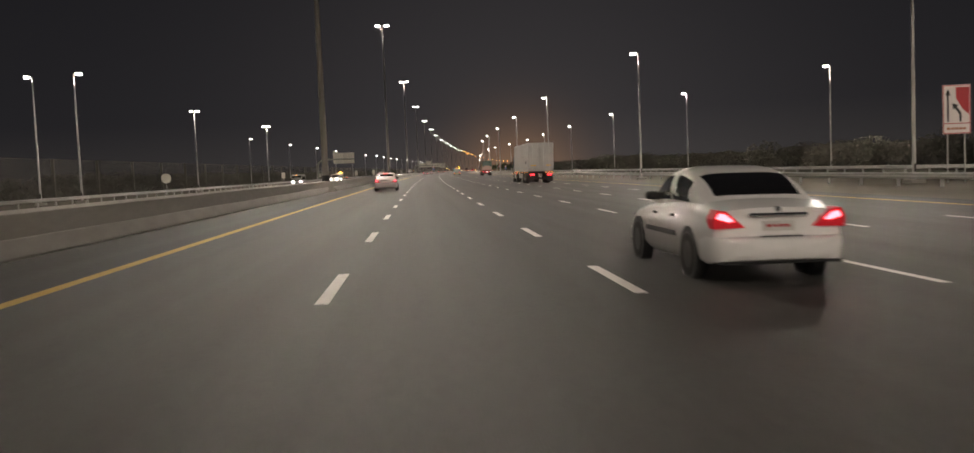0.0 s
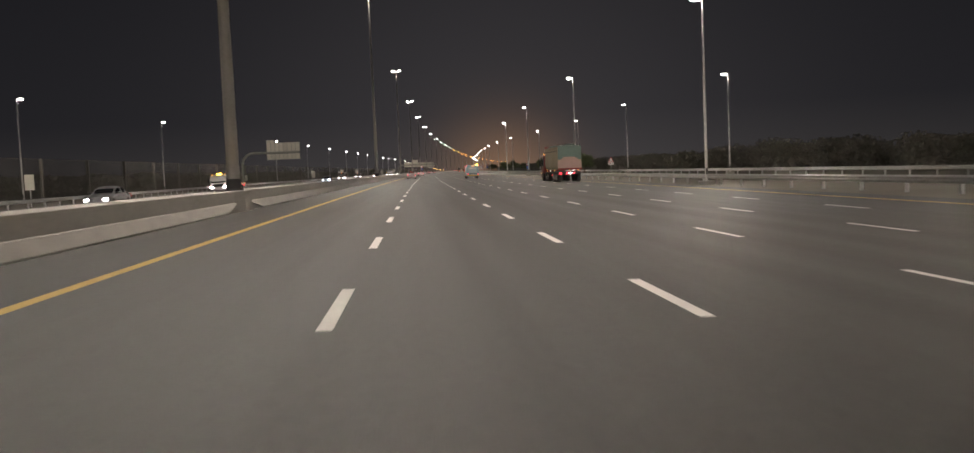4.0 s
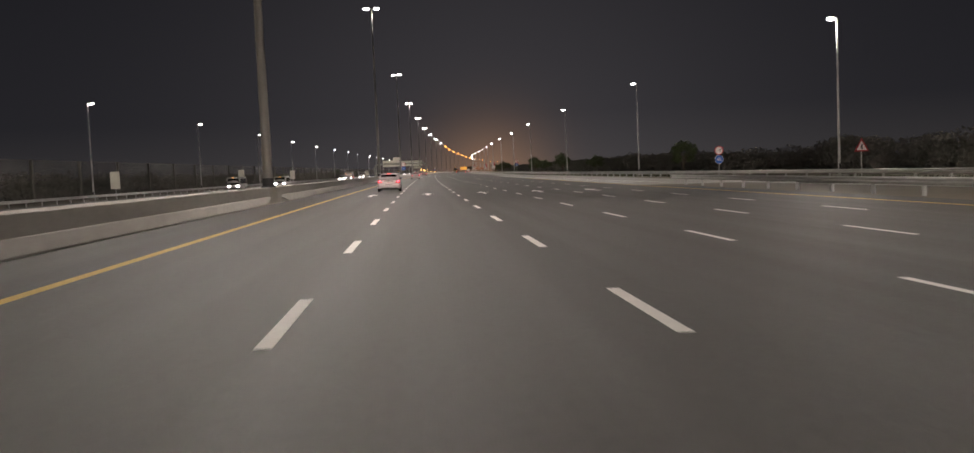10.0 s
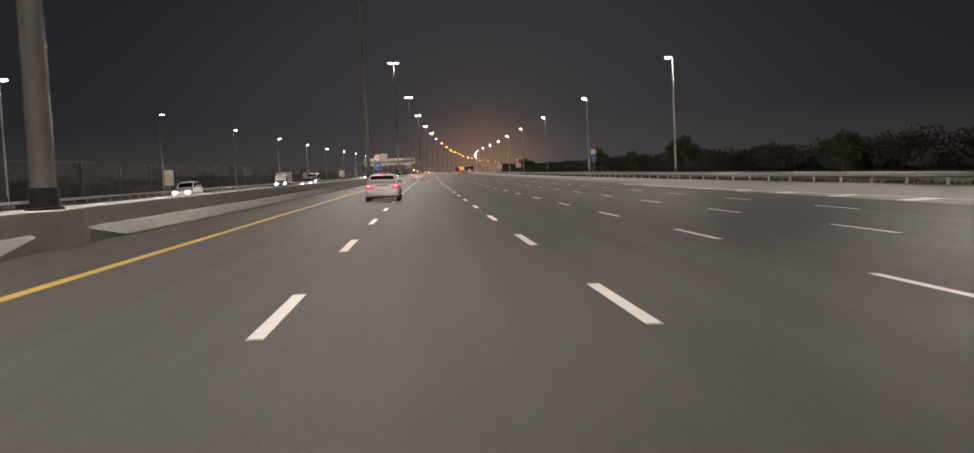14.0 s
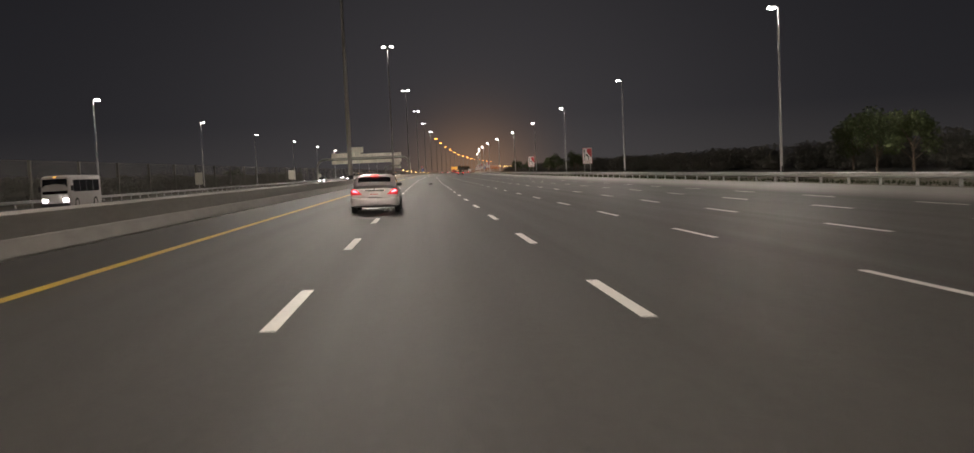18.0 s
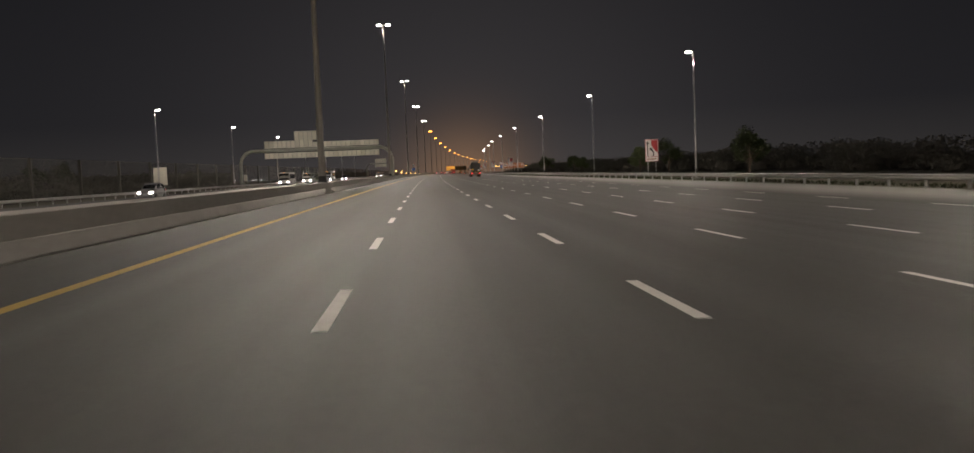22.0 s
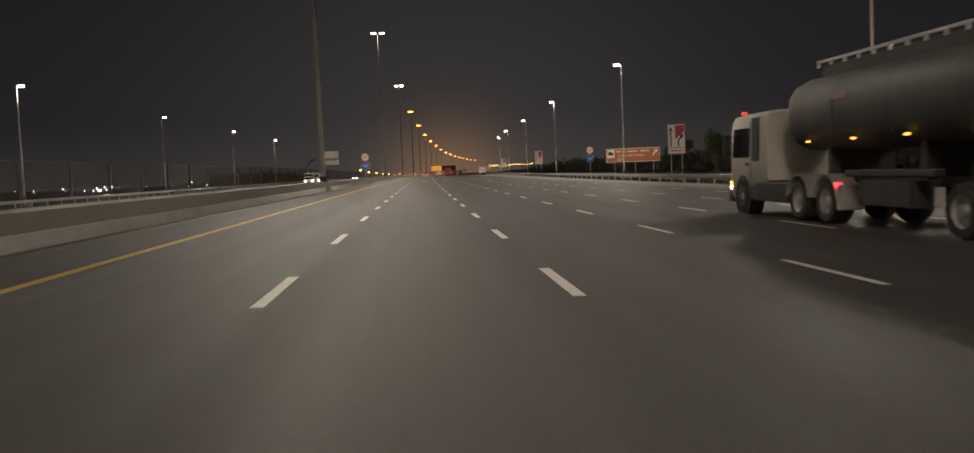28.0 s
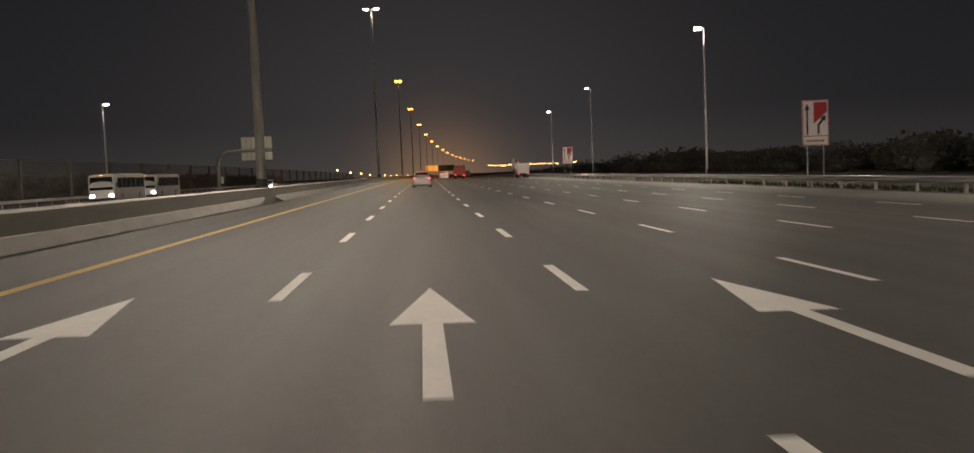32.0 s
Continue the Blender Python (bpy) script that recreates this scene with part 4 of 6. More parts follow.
def cantilever(s, leg, tip, panels, beam, label):
    g = empty("sign_gantry", label, "sign gantry", "sign gantries", m=stand(s, leg))
    w = tip - leg
    pts = bent_leg(0, beam, 1) + [(w, 0, beam)]
    part("arm", tubed(pts, [0.36] * (len(pts) - 1) + [0.26], 14), M_GANTRY, g, smooth=True)
    part("foot", boxed(-0.7, 0.7, -0.7, 0.7, -0.4, 0.35, bevel=0.05), M_CONCRETE, g)
    part("control_box", boxed(0.5, 1.1, -0.3, 0.3, 1.5, 3.0, bevel=0.03), M_SIGNBACK, g)
    for i, (a, b, z0, z1) in enumerate(panels):
        back = part("sign_panel", boxed(a - leg, b - leg, 0.46, 0.52, z0, z1), M_SIGNBACK, g, "ribbed bare metal back of a large sign")
        sign_back(back, a - leg, b - leg, z0, z1, 0.44, 1.15)
    return g


cantilever(407.0, -53.0, -36.6, [(-46.0, -36.6, 9.5, 12.0), (-46.0, -36.6, 7.2, 8.8), (-46.0, -43.8, 12.0, 12.8)], 9.2, "curved steel arm carrying the ribbed back of a sign")
cantilever(1355.0, -46.0, -33.9, [(-40.7, -33.9, 9.0, 11.6), (-40.7, -33.9, 6.4, 8.2)], 8.6, "curved steel arm carrying the ribbed back of a sign")
arch = empty("sign_gantry", "arched steel gantry over the oncoming lanes, sign backs showing", "sign gantry", "sign gantries", m=stand(1022.5, -47.7))
W_ARCH = 37.9
apts = bent_leg(0, 8.9, 1) + [(W_ARCH / 2, 0, 8.95)] + bent_leg(W_ARCH, 8.9, -1)[::-1]
part("beam", tubed(apts, [0.42] * len(apts), 16), M_GANTRY, arch, "round steel beam bent into legs", smooth=True)
for x in (0, W_ARCH):
    part("foot", boxed(x - 0.68, x + 0.68, -0.7, 0.7, -0.4, 0.4, bevel=0.05), M_CONCRETE, arch)
part("control_box", boxed(0.6, 1.3, -0.3, 0.3, 1.6, 3.2, bevel=0.03), M_SIGNBACK, arch)
for x0, x1, z0, z1 in ((6.0, 18.1, 9.5, 11.3), (18.1, 34.7, 9.5, 10.8), (6.0, 34.7, 6.9, 8.3), (13.6, 19.1, 11.3, 13.6)):
    bk = part("sign_panel", boxed(x0, x1, 0.50, 0.56, z0, z1), M_SIGNBACK, arch, "ribbed bare metal back of a large sign")
    sign_back(bk, x0, x1, z0, z1, 0.48, 1.15)

far_gantry = empty("overhead_gantry", "distant overhead gantry with an amber-lit sign", "sign gantry", m=stand(2010, 0))
part("beam", tubed([(-22, 0, 7.6), (18, 0, 7.6)], 0.4, 10), M_GANTRY, far_gantry)
for x in (-22, 18):
    part("leg", tubed([(x, 0, -0.5), (x, 0, 7.9)], 0.4, 10), M_GANTRY, far_gantry)
part("lit_panel", boxed(-20.5, -9.0, -0.6, -0.45, 7.6, 13.0), M_LITSIGN, far_gantry, "sign face glowing amber for the sodium light on it")
part("dark_panel", boxed(-8.4, 7, -0.6, -0.45, 7.6, 13.0), M_DARK, far_gantry, "unlit dark sign face")


def board(s, l, w, h, z):
    t = empty("notice_board", "plain grey back of a board on a post", "board", "boards beyond the oncoming lanes", m=stand(s, l))
    part("post", tubed([(0, 0.06, -0.4), (0, 0.06, z + h * 0.8)], 0.06, 10), M_STEEL, t)
    part("panel", boxed(-w / 2, w / 2, -0.04, 0.0, z, z + h, bevel=0.02), M_SIGNBACK, t)
    part("edge_rib", boxed(-w / 2, w / 2, 0.0, 0.05, z + h * 0.45, z + h * 0.55), M_STEEL, t)


for s, l, w, h, z in ((580, -37.0 - 7, 1.4, 2.9, 1.4), (671, -46.3, 1.6, 2.8, 1.6), (951, -46.2, 2.3, 3.0, 1.6), (832, -45.5, 1.5, 2.4, 1.5), (500, -46.0, 1.4, 2.6, 1.4), (234.8, -38.0, 0.9, 1.5, 1.6)):
    board(s, l, w, h, z)
rd = empty("round_sign", "pale back of a round road sign on a post", "road sign", m=stand(134, -38.2))
part("disc", disc(bmesh.new(), 0, 2.4, 0.72, -0.03, 0.0), M_SIGNBACK, rd)
part("post", tubed([(0, 0.05, -0.4), (0, 0.05, 2.9)], 0.045, 10), M_STEEL, rd)

tyre_bit = part("tyre_scrap", tubed([(-0.28, 0, 0.04), (-0.12, 0.10, 0.06), (0.06, 0.12, 0.07), (0.25, 0.03, 0.045)], [0.03, 0.06, 0.07, 0.03], 8), M_TYRE, None, smooth=True)
tyre_bit.matrix_world = stand(757.0, 0.75, 0.0)
tagged(tyre_bit, "torn strip of black tyre lying on the asphalt", "debris")


# ---- vehicles: y runs forward from the rear bumper, x to the right ----
def put(thing, s, l, oncoming=False):
    thing.matrix_world = stand(s, l, 0.0, 180 if oncoming else 0, 0.957)
    return thing


def wheel(parent, x, y, r, w, side):
    """A tyre with its rim; side is the way that the rim faces."""
    bm = bmesh.new()
    a, b = x - w / 2, x + w / 2
    prof = [(a, r * 0.60), (a, r * 0.90), (a + w * 0.15, r), (b - w * 0.15, r), (b, r * 0.90), (b, r * 0.60)]
    n = 22
    rings = [[bm.verts.new((px, y + rad * math.cos(2 * math.pi * i / n), r + rad * math.sin(2 * math.pi * i / n))) for i in range(n)] for px, rad in prof]
    for p, q in zip(rings, rings[1:]):
        for i in range(n):
            bm.faces.new((p[i], p[(i + 1) % n], q[(i + 1) % n], q[i]))
    tyre = part("tyre", bm, M_TYRE, parent, smooth=True)
    g = bmesh.new()
    f = x + side * (w / 2 - 0.02)
    d = x + side * (w / 2 - 0.09)
    prof = [(f, r * 0.62), (d, r * 0.56), (d, r * 0.30), (f, r * 0.20), (f + side * 0.01, 0.001)]
    rings = [[g.verts.new((px, y + rad * math.cos(2 * math.pi * i / n), r + rad * math.sin(2 * math.pi * i / n))) for i in range(n)] for px, rad in prof]
    for p, q in zip(rings, rings[1:]):
        for i in range(n):
            g.faces.new((p[i], p[(i + 1) % n], q[(i + 1) % n], q[i]))
    bmesh.ops.recalc_face_normals(g, faces=g.faces)
    part("rim", g, M_RIM, tyre, "dusty metal rim", smooth=True)
    return tyre


def wheels(parent, ys, half, r, w):
    for y in ys:
        for side in (-1, 1):
            wheel(parent, side * (half - w / 2), y, r, w, side)


def loft(rows):
    """A closed skin over half-sections: rows of (y, [(x, z), ...]) from the underside to the crown, mirrored."""
    bm = bmesh.new()
    rings = []
    for y, pts in rows:
        full = [(x, z) for x, z in pts] + [(-x, z) for x, z in pts[::-1] if x > 1e-6]
        rings.append([bm.verts.new((x, y, z)) for x, z in full])
    n = len(rings[0])
    for p, q in zip(rings, rings[1:]):
        for i in range(n):
            bm.faces.new((p[i], p[(i + 1) % n], q[(i + 1) % n], q[i]))
    bm.faces.new(rings[0])
    bm.faces.new(rings[-1][::-1])
    bmesh.ops.recalc_face_normals(bm, faces=bm.faces)
    return bm


def quad(pts, thick=0.012):
    """A thin pane through four or more points, thickened along its normal."""
    bm = bmesh.new()
    vs = [Vector(p) for p in pts]
    nrm = (vs[1] - vs[0]).cross(vs[2] - vs[0]).normalized()
    a = [bm.verts.new(v) for v in vs]
    b = [bm.verts.new(v + nrm * thick) for v in vs]
    bm.faces.new(a[::-1])
    bm.faces.new(b)
    k = len(vs)
    for i in range(k):
        bm.faces.new((a[i], a[(i + 1) % k], b[(i + 1) % k], b[i]))
    return bm


def mix3(a, b, t):
    return tuple(p + (q - p) * t for p, q in zip(a, b))


def car(label, paint, L=4.45, W=1.7, H=1.44, kind="saloon", lit="rear", head=None, name="car"):
    """A passenger car: body skin, cabin, panes, lamps, bumpers, wheels."""
    t = empty(name, label, "car")
    hw = W / 2
    k = H / 1.44
    belt, deck, hood = 0.93 * k, (1.04 if kind != "saloon" else 0.99) * k, 0.88 * k
    tall = kind != "saloon"
    st = [(0.0, 0.84, 0.42, 0.62, 0.66), (0.05, 0.94, 0.30, 0.80, 0.90 * k), (0.35, 1.0, 0.22, 0.87 * k, deck), (0.95, 1.0, 0.20, belt, deck + 0.01), (1.7, 1.0, 0.20, belt, belt + 0.05),
          (2.6, 1.0, 0.20, 0.89 * k, 0.93 * k), (3.15, 0.99, 0.20, 0.85 * k, 0.90 * k), (3.8, 0.97, 0.20, 0.76 * k, 0.82 * k), (4.25, 0.90, 0.22, 0.62 * k, 0.70 * k), (4.45, 0.72, 0.34, 0.48, 0.55)]
    rows = []
    for y, f, zb, zs, zt in st:
        w = hw * f
        rows.append((y * L / 4.45, [(0.0, zb), (w * 0.86, zb), (w * 0.97, zb + 0.10), (w, (zb + zs) / 2), (w * 0.985, zs - 0.06), (w * 0.93, zs), (w * 0.80, zt - 0.015), (w * 0.45, zt + 0.012), (0.0, zt + 0.02)]))
    body = part("body", loft(rows), paint, t, smooth=True)
    q = L / 4.45
    wb = 3.16 * q
    base = 0.90 * k
    if tall:
        line = [(0.04, deck - 0.06), (0.10, deck + 0.04), (0.22, deck + 0.20), (0.42, H - 0.08), (0.70, H - 0.02), (1.40, H), (2.05, H - 0.02), (2.45, H - 0.09), (3.20, hood + 0.04), (3.34, hood - 0.05)]
        rear_y, side_y, front_y = (0.14, 0.40), ((0.55, 1.52), (1.60, 2.80)), (2.50, 3.14)
    else:
        line = [(0.44, deck - 0.06), (0.58, deck + 0.02), (0.98, H - 0.19), (1.34, H - 0.07), (1.62, H - 0.015), (1.95, H), (2.25, H - 0.025), (2.50, H - 0.10), (3.20, hood + 0.04), (3.34, hood - 0.05)]
        rear_y, side_y, front_y = (0.60, 1.30), ((1.10, 1.86), (1.94, 2.86)), (2.54, 3.14)
    line = [(y * q, z) for y, z in line]

    def crown(y):
        return sum(float(np.interp(y + d, [p[0] for p in line], [p[1] for p in line])) for d in (-0.07, 0.0, 0.07)) / 3

    def skin(y, a):
        """The cabin's outer surface: y along the car, a in degrees from one belt line over the crown to the other."""
        c, s1 = math.cos(radians(a)), max(0.0, math.sin(radians(a)))
        w = hw * float(np.interp(y, [line[0][0], line[3][0], 2.4 * q, line[-1][0]], [0.86, 0.89, 0.89, 0.84]))
        return Vector((math.copysign(w * abs(c) ** 0.42, c), y, base + max(crown(y) - base, 0.0) * s1 ** 0.60))

    def panel(y0, y1, a0, a1, lift=0.006, ny=9, na=11):
        """A pane that lies on the cabin's skin."""
        bm, grid = bmesh.new(), []
        for i in range(ny):
            row = []
            for j in range(na):
                y, a = y0 + (y1 - y0) * i / (ny - 1), a0 + (a1 - a0) * j / (na - 1)
                nrm = (skin(y, a + 0.5) - skin(y, a - 0.5)).cross(skin(y + 0.01, a) - skin(y - 0.01, a)).normalized()
                if nrm.z < 0 and abs(nrm.z) > 0.05:
                    nrm = -nrm
                edge = i in (0, ny - 1) or j in (0, na - 1)
                row.append(bm.verts.new(skin(y, a) + nrm * (-0.012 if edge else lift)))
            grid.append(row)
        for r, t2 in zip(grid, grid[1:]):
            for j in range(na - 1):
                bm.faces.new((r[j], r[j + 1], t2[j + 1], t2[j]))
        bmesh.ops.recalc_face_normals(bm, faces=bm.faces)
        return bm
    bm, grid = bmesh.new(), []
    ys = [line[0][0] + (line[-1][0] - line[0][0]) * i / 34 for i in range(35)]
    for y in ys:
        grid.append([bm.verts.new(skin(y, a)) for a in range(0, 181, 9)])
    for r, t2 in zip(grid, grid[1:]):
        for j in range(len(r) - 1):
            bm.faces.new((r[j], r[j + 1], t2[j + 1], t2[j]))
    bmesh.ops.recalc_face_normals(bm, faces=bm.faces)
    roof = part("cabin", bm, paint, t, smooth=True)
    part("rear_window", panel(rear_y[0] * q, rear_y[1] * q, 54, 126), M_GLASS, roof, "dark rear window")
    part("windscreen", panel(front_y[0] * q, front_y[1] * q, 48, 132), M_GLASS, roof)
    for sd in (-1, 1):
        for ya, yb in side_y:
            part("side_window", panel(ya * q, yb * q, 2.5 if sd > 0 else 177.5, 44 if sd > 0 else 136), M_GLASS, roof)
        part("mirror", boxed(sd * hw * 0.94 - 0.10, sd * hw * 0.94 + 0.10, wb - 0.42, wb - 0.28, belt + 0.02, belt + 0.15, bevel=0.03), M_PLASTIC, t, smooth=True)
        part("door_strip", boxed(sd * hw - 0.012, sd * hw + 0.012, 1.45 * q, 3.0 * q, 0.50 * k, 0.57 * k, bevel=0.006), M_PLASTIC, t)
        for y in (1.55 * q, 2.45 * q):
            part("door_handle", boxed(sd * hw * 0.985 - 0.02, sd * hw * 0.985 + 0.02, y, y + 0.16, 0.76 * k, 0.80 * k, bevel=0.008), M_PLASTIC, t)
        e = sd * hw
        outline = [(e * 0.965, 0.80), (e * 0.90, 0.905), (e * 0.76, 0.885), (e * 0.50, 0.685), (e * 0.95, 0.675)]
        lamp = part("tail_lamp", plate_poly([(x, z * k) for x, z in outline], -0.022, 0.22), M_TAILGLASS if lit == "rear" else M_SIGNRED, t, "red tail lamp")
        if lit == "rear":
            core = [(e * 0.92, 0.80), (e * 0.87, 0.865), (e * 0.78, 0.85), (e * 0.66, 0.765), (e * 0.74, 0.755)]
            part("bulb_glow", plate_poly([(x, z * k) for x, z in core], -0.030, -0.023), M_TAILCORE, lamp)
        part("head_lamp", boxed(sd * hw * 0.66 - 0.15, sd * hw * 0.66 + 0.15, L - 0.30, L - 0.06, 0.55 * k, 0.68 * k, bevel=0.03), (head or M_HEADLAMP) if lit == "front" else M_CHROME, t, smooth=True)
        for y in (0.88 * q, 3.55 * q):
            # black disc proud of the body, in place of the shaded wheel hollow
            part("wheel_arch", tubed([(sd * (hw - 0.16), y, 0.31), (sd * (hw + 0.004), y, 0.31)], 0.365, 22), M_PLASTIC, t)
    part("rear_bumper", loft([(y, [(0, 0.27 + d), (hw * f * 0.97, 0.27 + d), (hw * f, 0.34 + d), (hw * f, 0.52 * k - d), (hw * f * 0.97, 0.575 * k - d), (0, 0.585 * k - d)])
                              for y, f, d in ((-0.125, 0.42, 0.050), (-0.115, 0.62, 0.035), (-0.075, 0.82, 0.018), (-0.01, 0.94, 0.006), (0.13, 1.0, 0.0), (0.42, 1.008, 0.0))]), paint, t, smooth=True)
    part("bumper_strip", boxed(-hw * 0.9, hw * 0.9, -0.085, 0.0, 0.25, 0.285, bevel=0.012), M_PLASTIC, t)
    part("front_bumper", boxed(-hw * 0.88, hw * 0.88, L - 0.28, L + 0.05, 0.24, 0.46 * k, bevel=0.06, seg=2), paint, t, smooth=True)
    part("chrome_strip", boxed(-0.37, 0.37, -0.03, 0.06, 0.80 * k, 0.855 * k, bevel=0.02), M_CHROME, t, "chrome boot strip")
    part("high_brake_lamp", boxed(-0.16, 0.16, (0.02 if not tall else 0.33) * q, (0.06 if not tall else 0.40) * q, H - 0.075, H - 0.045), M_REDDIM, t) if tall and lit == "rear" else None
    part("bumper_trim", boxed(-0.26, 0.26, -0.128, 0.0, 0.565 * k, 0.59 * k, bevel=0.008), M_CHROME, t)
    part("badge", disc(bmesh.new(), 0, 0.895 * k, 0.035, -0.006, 0.06, 14), M_CHROME, t)
    plate = part("number_plate", boxed(-0.20, 0.20, -0.02, 0.06, 0.64 * k, 0.76 * k, bevel=0.006), M_PLATE, t)
    pb = bmesh.new()
    for i in range(4):
        box(pb, -0.15 + 0.075 * i, -0.095 + 0.075 * i, -0.024, -0.019, 0.685 * k, 0.72 * k)
    part("plate_bars", pb, M_SIGNRED, plate)
    wheels(t, (0.88 * q, 3.55 * q), hw + 0.012, 0.305, 0.19)
    return t


put(car("white older saloon car with lit red tail lamps", M_WHITECAR, L=4.5, W=1.70, H=1.45, name="saloon_car"), 10.55, 4.02)
put(car("silver hatchback with lit tail lamps in the fast lane", M_SILVERCAR, L=4.4, W=1.80, H=1.46, kind="tall", name="hatchback_car"), 71.0, -3.24)
put(car("silver hatchback with lit tail lamps drifting to the lane line", M_SILVERCAR, L=4.4, W=1.80, H=1.46, kind="tall", name="hatchback_car"), 432.5, -2.55)
for s, l in ((325.0, -2.95), (553.0, -2.05), (683.0, -1.75)):
    put(car("silver hatchback with lit tail lamps in the fast lane", M_SILVERCAR, L=4.4, W=1.80, H=1.46, kind="tall", name="hatchback_car"), s, l)
put(car("silver estate car with lit tail lamps far ahead", M_SILVERCAR, L=4.5, W=1.85, H=1.62, kind="tall", name="estate_car"), 1241.5, 0.15)
put(car("white car with lit tail lamps far ahead", M_WHITECAR, L=4.7, W=1.9, H=1.75, kind="tall", name="estate_car"), 1338, 4.0)
put(car("dark grey car with lit tail lamps in the distance", M_GREYCAR, name="saloon_car"), 1400, 0.3)
put(car("dark grey car with lit tail lamps in the distance", M_GREYCAR, name="saloon_car"), 1480, 4.2)
put(car("white car with lit tail lamps in the distance", M_WHITECAR, name="saloon_car"), 1560, -3.2)
put(car("silver car with lit tail lamps in the distance", M_SILVERCAR, name="saloon_car"), 1650, 0.4)
for s, l, pnt, lab, hd, kd in ((326.8, -19.5, M_GREYCAR, "oncoming grey car with cold blue headlamps", M_BLUEHEAD, "saloon"), (588.7, -20.7, M_WHITECAR, "oncoming white car with bright headlamps", None, "tall"), 
                               (640, -17.0, M_GREYCAR, "oncoming grey car with lit headlamps", None, "saloon"), (887, -27.6, M_GREYCAR, "oncoming grey car with lit headlamps", None, "tall"),
                               (177.2, -18.1, M_SILVERCAR, "oncoming silver car with lit headlamps", None, "tall"), (207, -20.5, M_GREYCAR, "oncoming grey car with lit headlamps", None, "saloon"), (1045, -24.0, M_GREYCAR, "oncoming grey car with lit headlamps", None, "tall"),
                               (1275, -20.4, M_SILVERCAR, "oncoming silver car with lit headlamps", None, "saloon"), (1420, -17, M_GREYCAR, "oncoming grey car with lit headlamps", None, "saloon")):
    put(car(lab, pnt, kind=kd, H=1.45 if kd == "saloon" else 1.7, lit="front", head=hd, name="oncoming_car"), s, l, True)


def rounded(x0, x1, y0, y1, z0, z1, r=0.08, seg=2):
    return boxed(x0, x1, y0, y1, z0, z1, bevel=r, seg=seg)


def bus(label, paint, L, W, H, name="bus"):
    """A bus or van with a window band, seen from its lit front."""
    t = empty(name, label, "bus" if L > 6 else "van")
    h = W / 2
    rows = []
    for y, f, top in ((0.0, 0.93, 0.97), (0.12, 0.99, 1.0), (L * 0.5, 1.0, 1.0), (L - 0.5, 1.0, 1.0), (L - 0.12, 0.98, 0.955), (L, 0.90, 0.60)):
        w, z = h * f, H * top
        rows.append((y, [(0, 0.28), (w * 0.94, 0.28), (w, 0.45), (w, z * 0.55), (w * 0.985, z - 0.18), (w * 0.93, z - 0.05), (w * 0.75, z), (0, z + 0.02)]))
    body = part("body", loft(rows), paint, t, smooth=True)
    n = max(2, int(L / 1.5))
    for sd in (-1, 1):
        for i in range(n):
            a, b = 0.5 + (L - 1.2) * i / n, 0.5 + (L - 1.2) * (i + 1) / n - 0.08
            x = sd * (h + 0.004)
            pts = [(x, a, H * 0.52), (x, b, H * 0.52), (x * 0.992, b, H * 0.86), (x * 0.992, a, H * 0.86)]
            part("side_window", quad(pts if sd > 0 else pts[::-1]), M_GLASS, body)
        part("head_lamp", rounded(sd * h * 0.72 - 0.17, sd * h * 0.72 + 0.17, L - 0.10, L + 0.06, 0.68, 0.86, 0.03), M_HEADLAMP, t, smooth=True)
        part("mirror", rounded(sd * (h + 0.12) - 0.08, sd * (h + 0.12) + 0.08, L - 0.3, L - 0.15, H * 0.55, H * 0.70, 0.03), M_PLASTIC, t)
        part("fog_lamp", rounded(sd * h * 0.7 - 0.1, sd * h * 0.7 + 0.1, L - 0.05, L + 0.05, 0.42, 0.50, 0.02), M_HEADLAMP, t)
    part("windscreen", quad([(h * 0.86, L + 0.012, H * 0.47), (-h * 0.86, L + 0.012, H * 0.47), (-h * 0.84, L - 0.10, H * 0.90), (h * 0.84, L - 0.10, H * 0.90)]), M_GLASS, body, "dark windscreen")
    part("rear_window", quad([(-h * 0.8, -0.005, H * 0.55), (h * 0.8, -0.005, H * 0.55), (h * 0.8, 0.02, H * 0.85), (-h * 0.8, 0.02, H * 0.85)]), M_GLASS, body)
    part("bumper", rounded(-h * 0.96, h * 0.96, L - 0.12, L + 0.10, 0.30, 0.55, 0.05), M_PLASTIC, t)
    part("destination_lamp", rounded(-0.12, 0.12, L - 0.22, L - 0.10, H - 0.16, H - 0.08, 0.02), M_AMBER, t)
    r = 0.34 if L < 6.5 else 0.46
    wheels(t, (L * 0.22, L * 0.80), h + 0.01, r, 0.24)
    return t


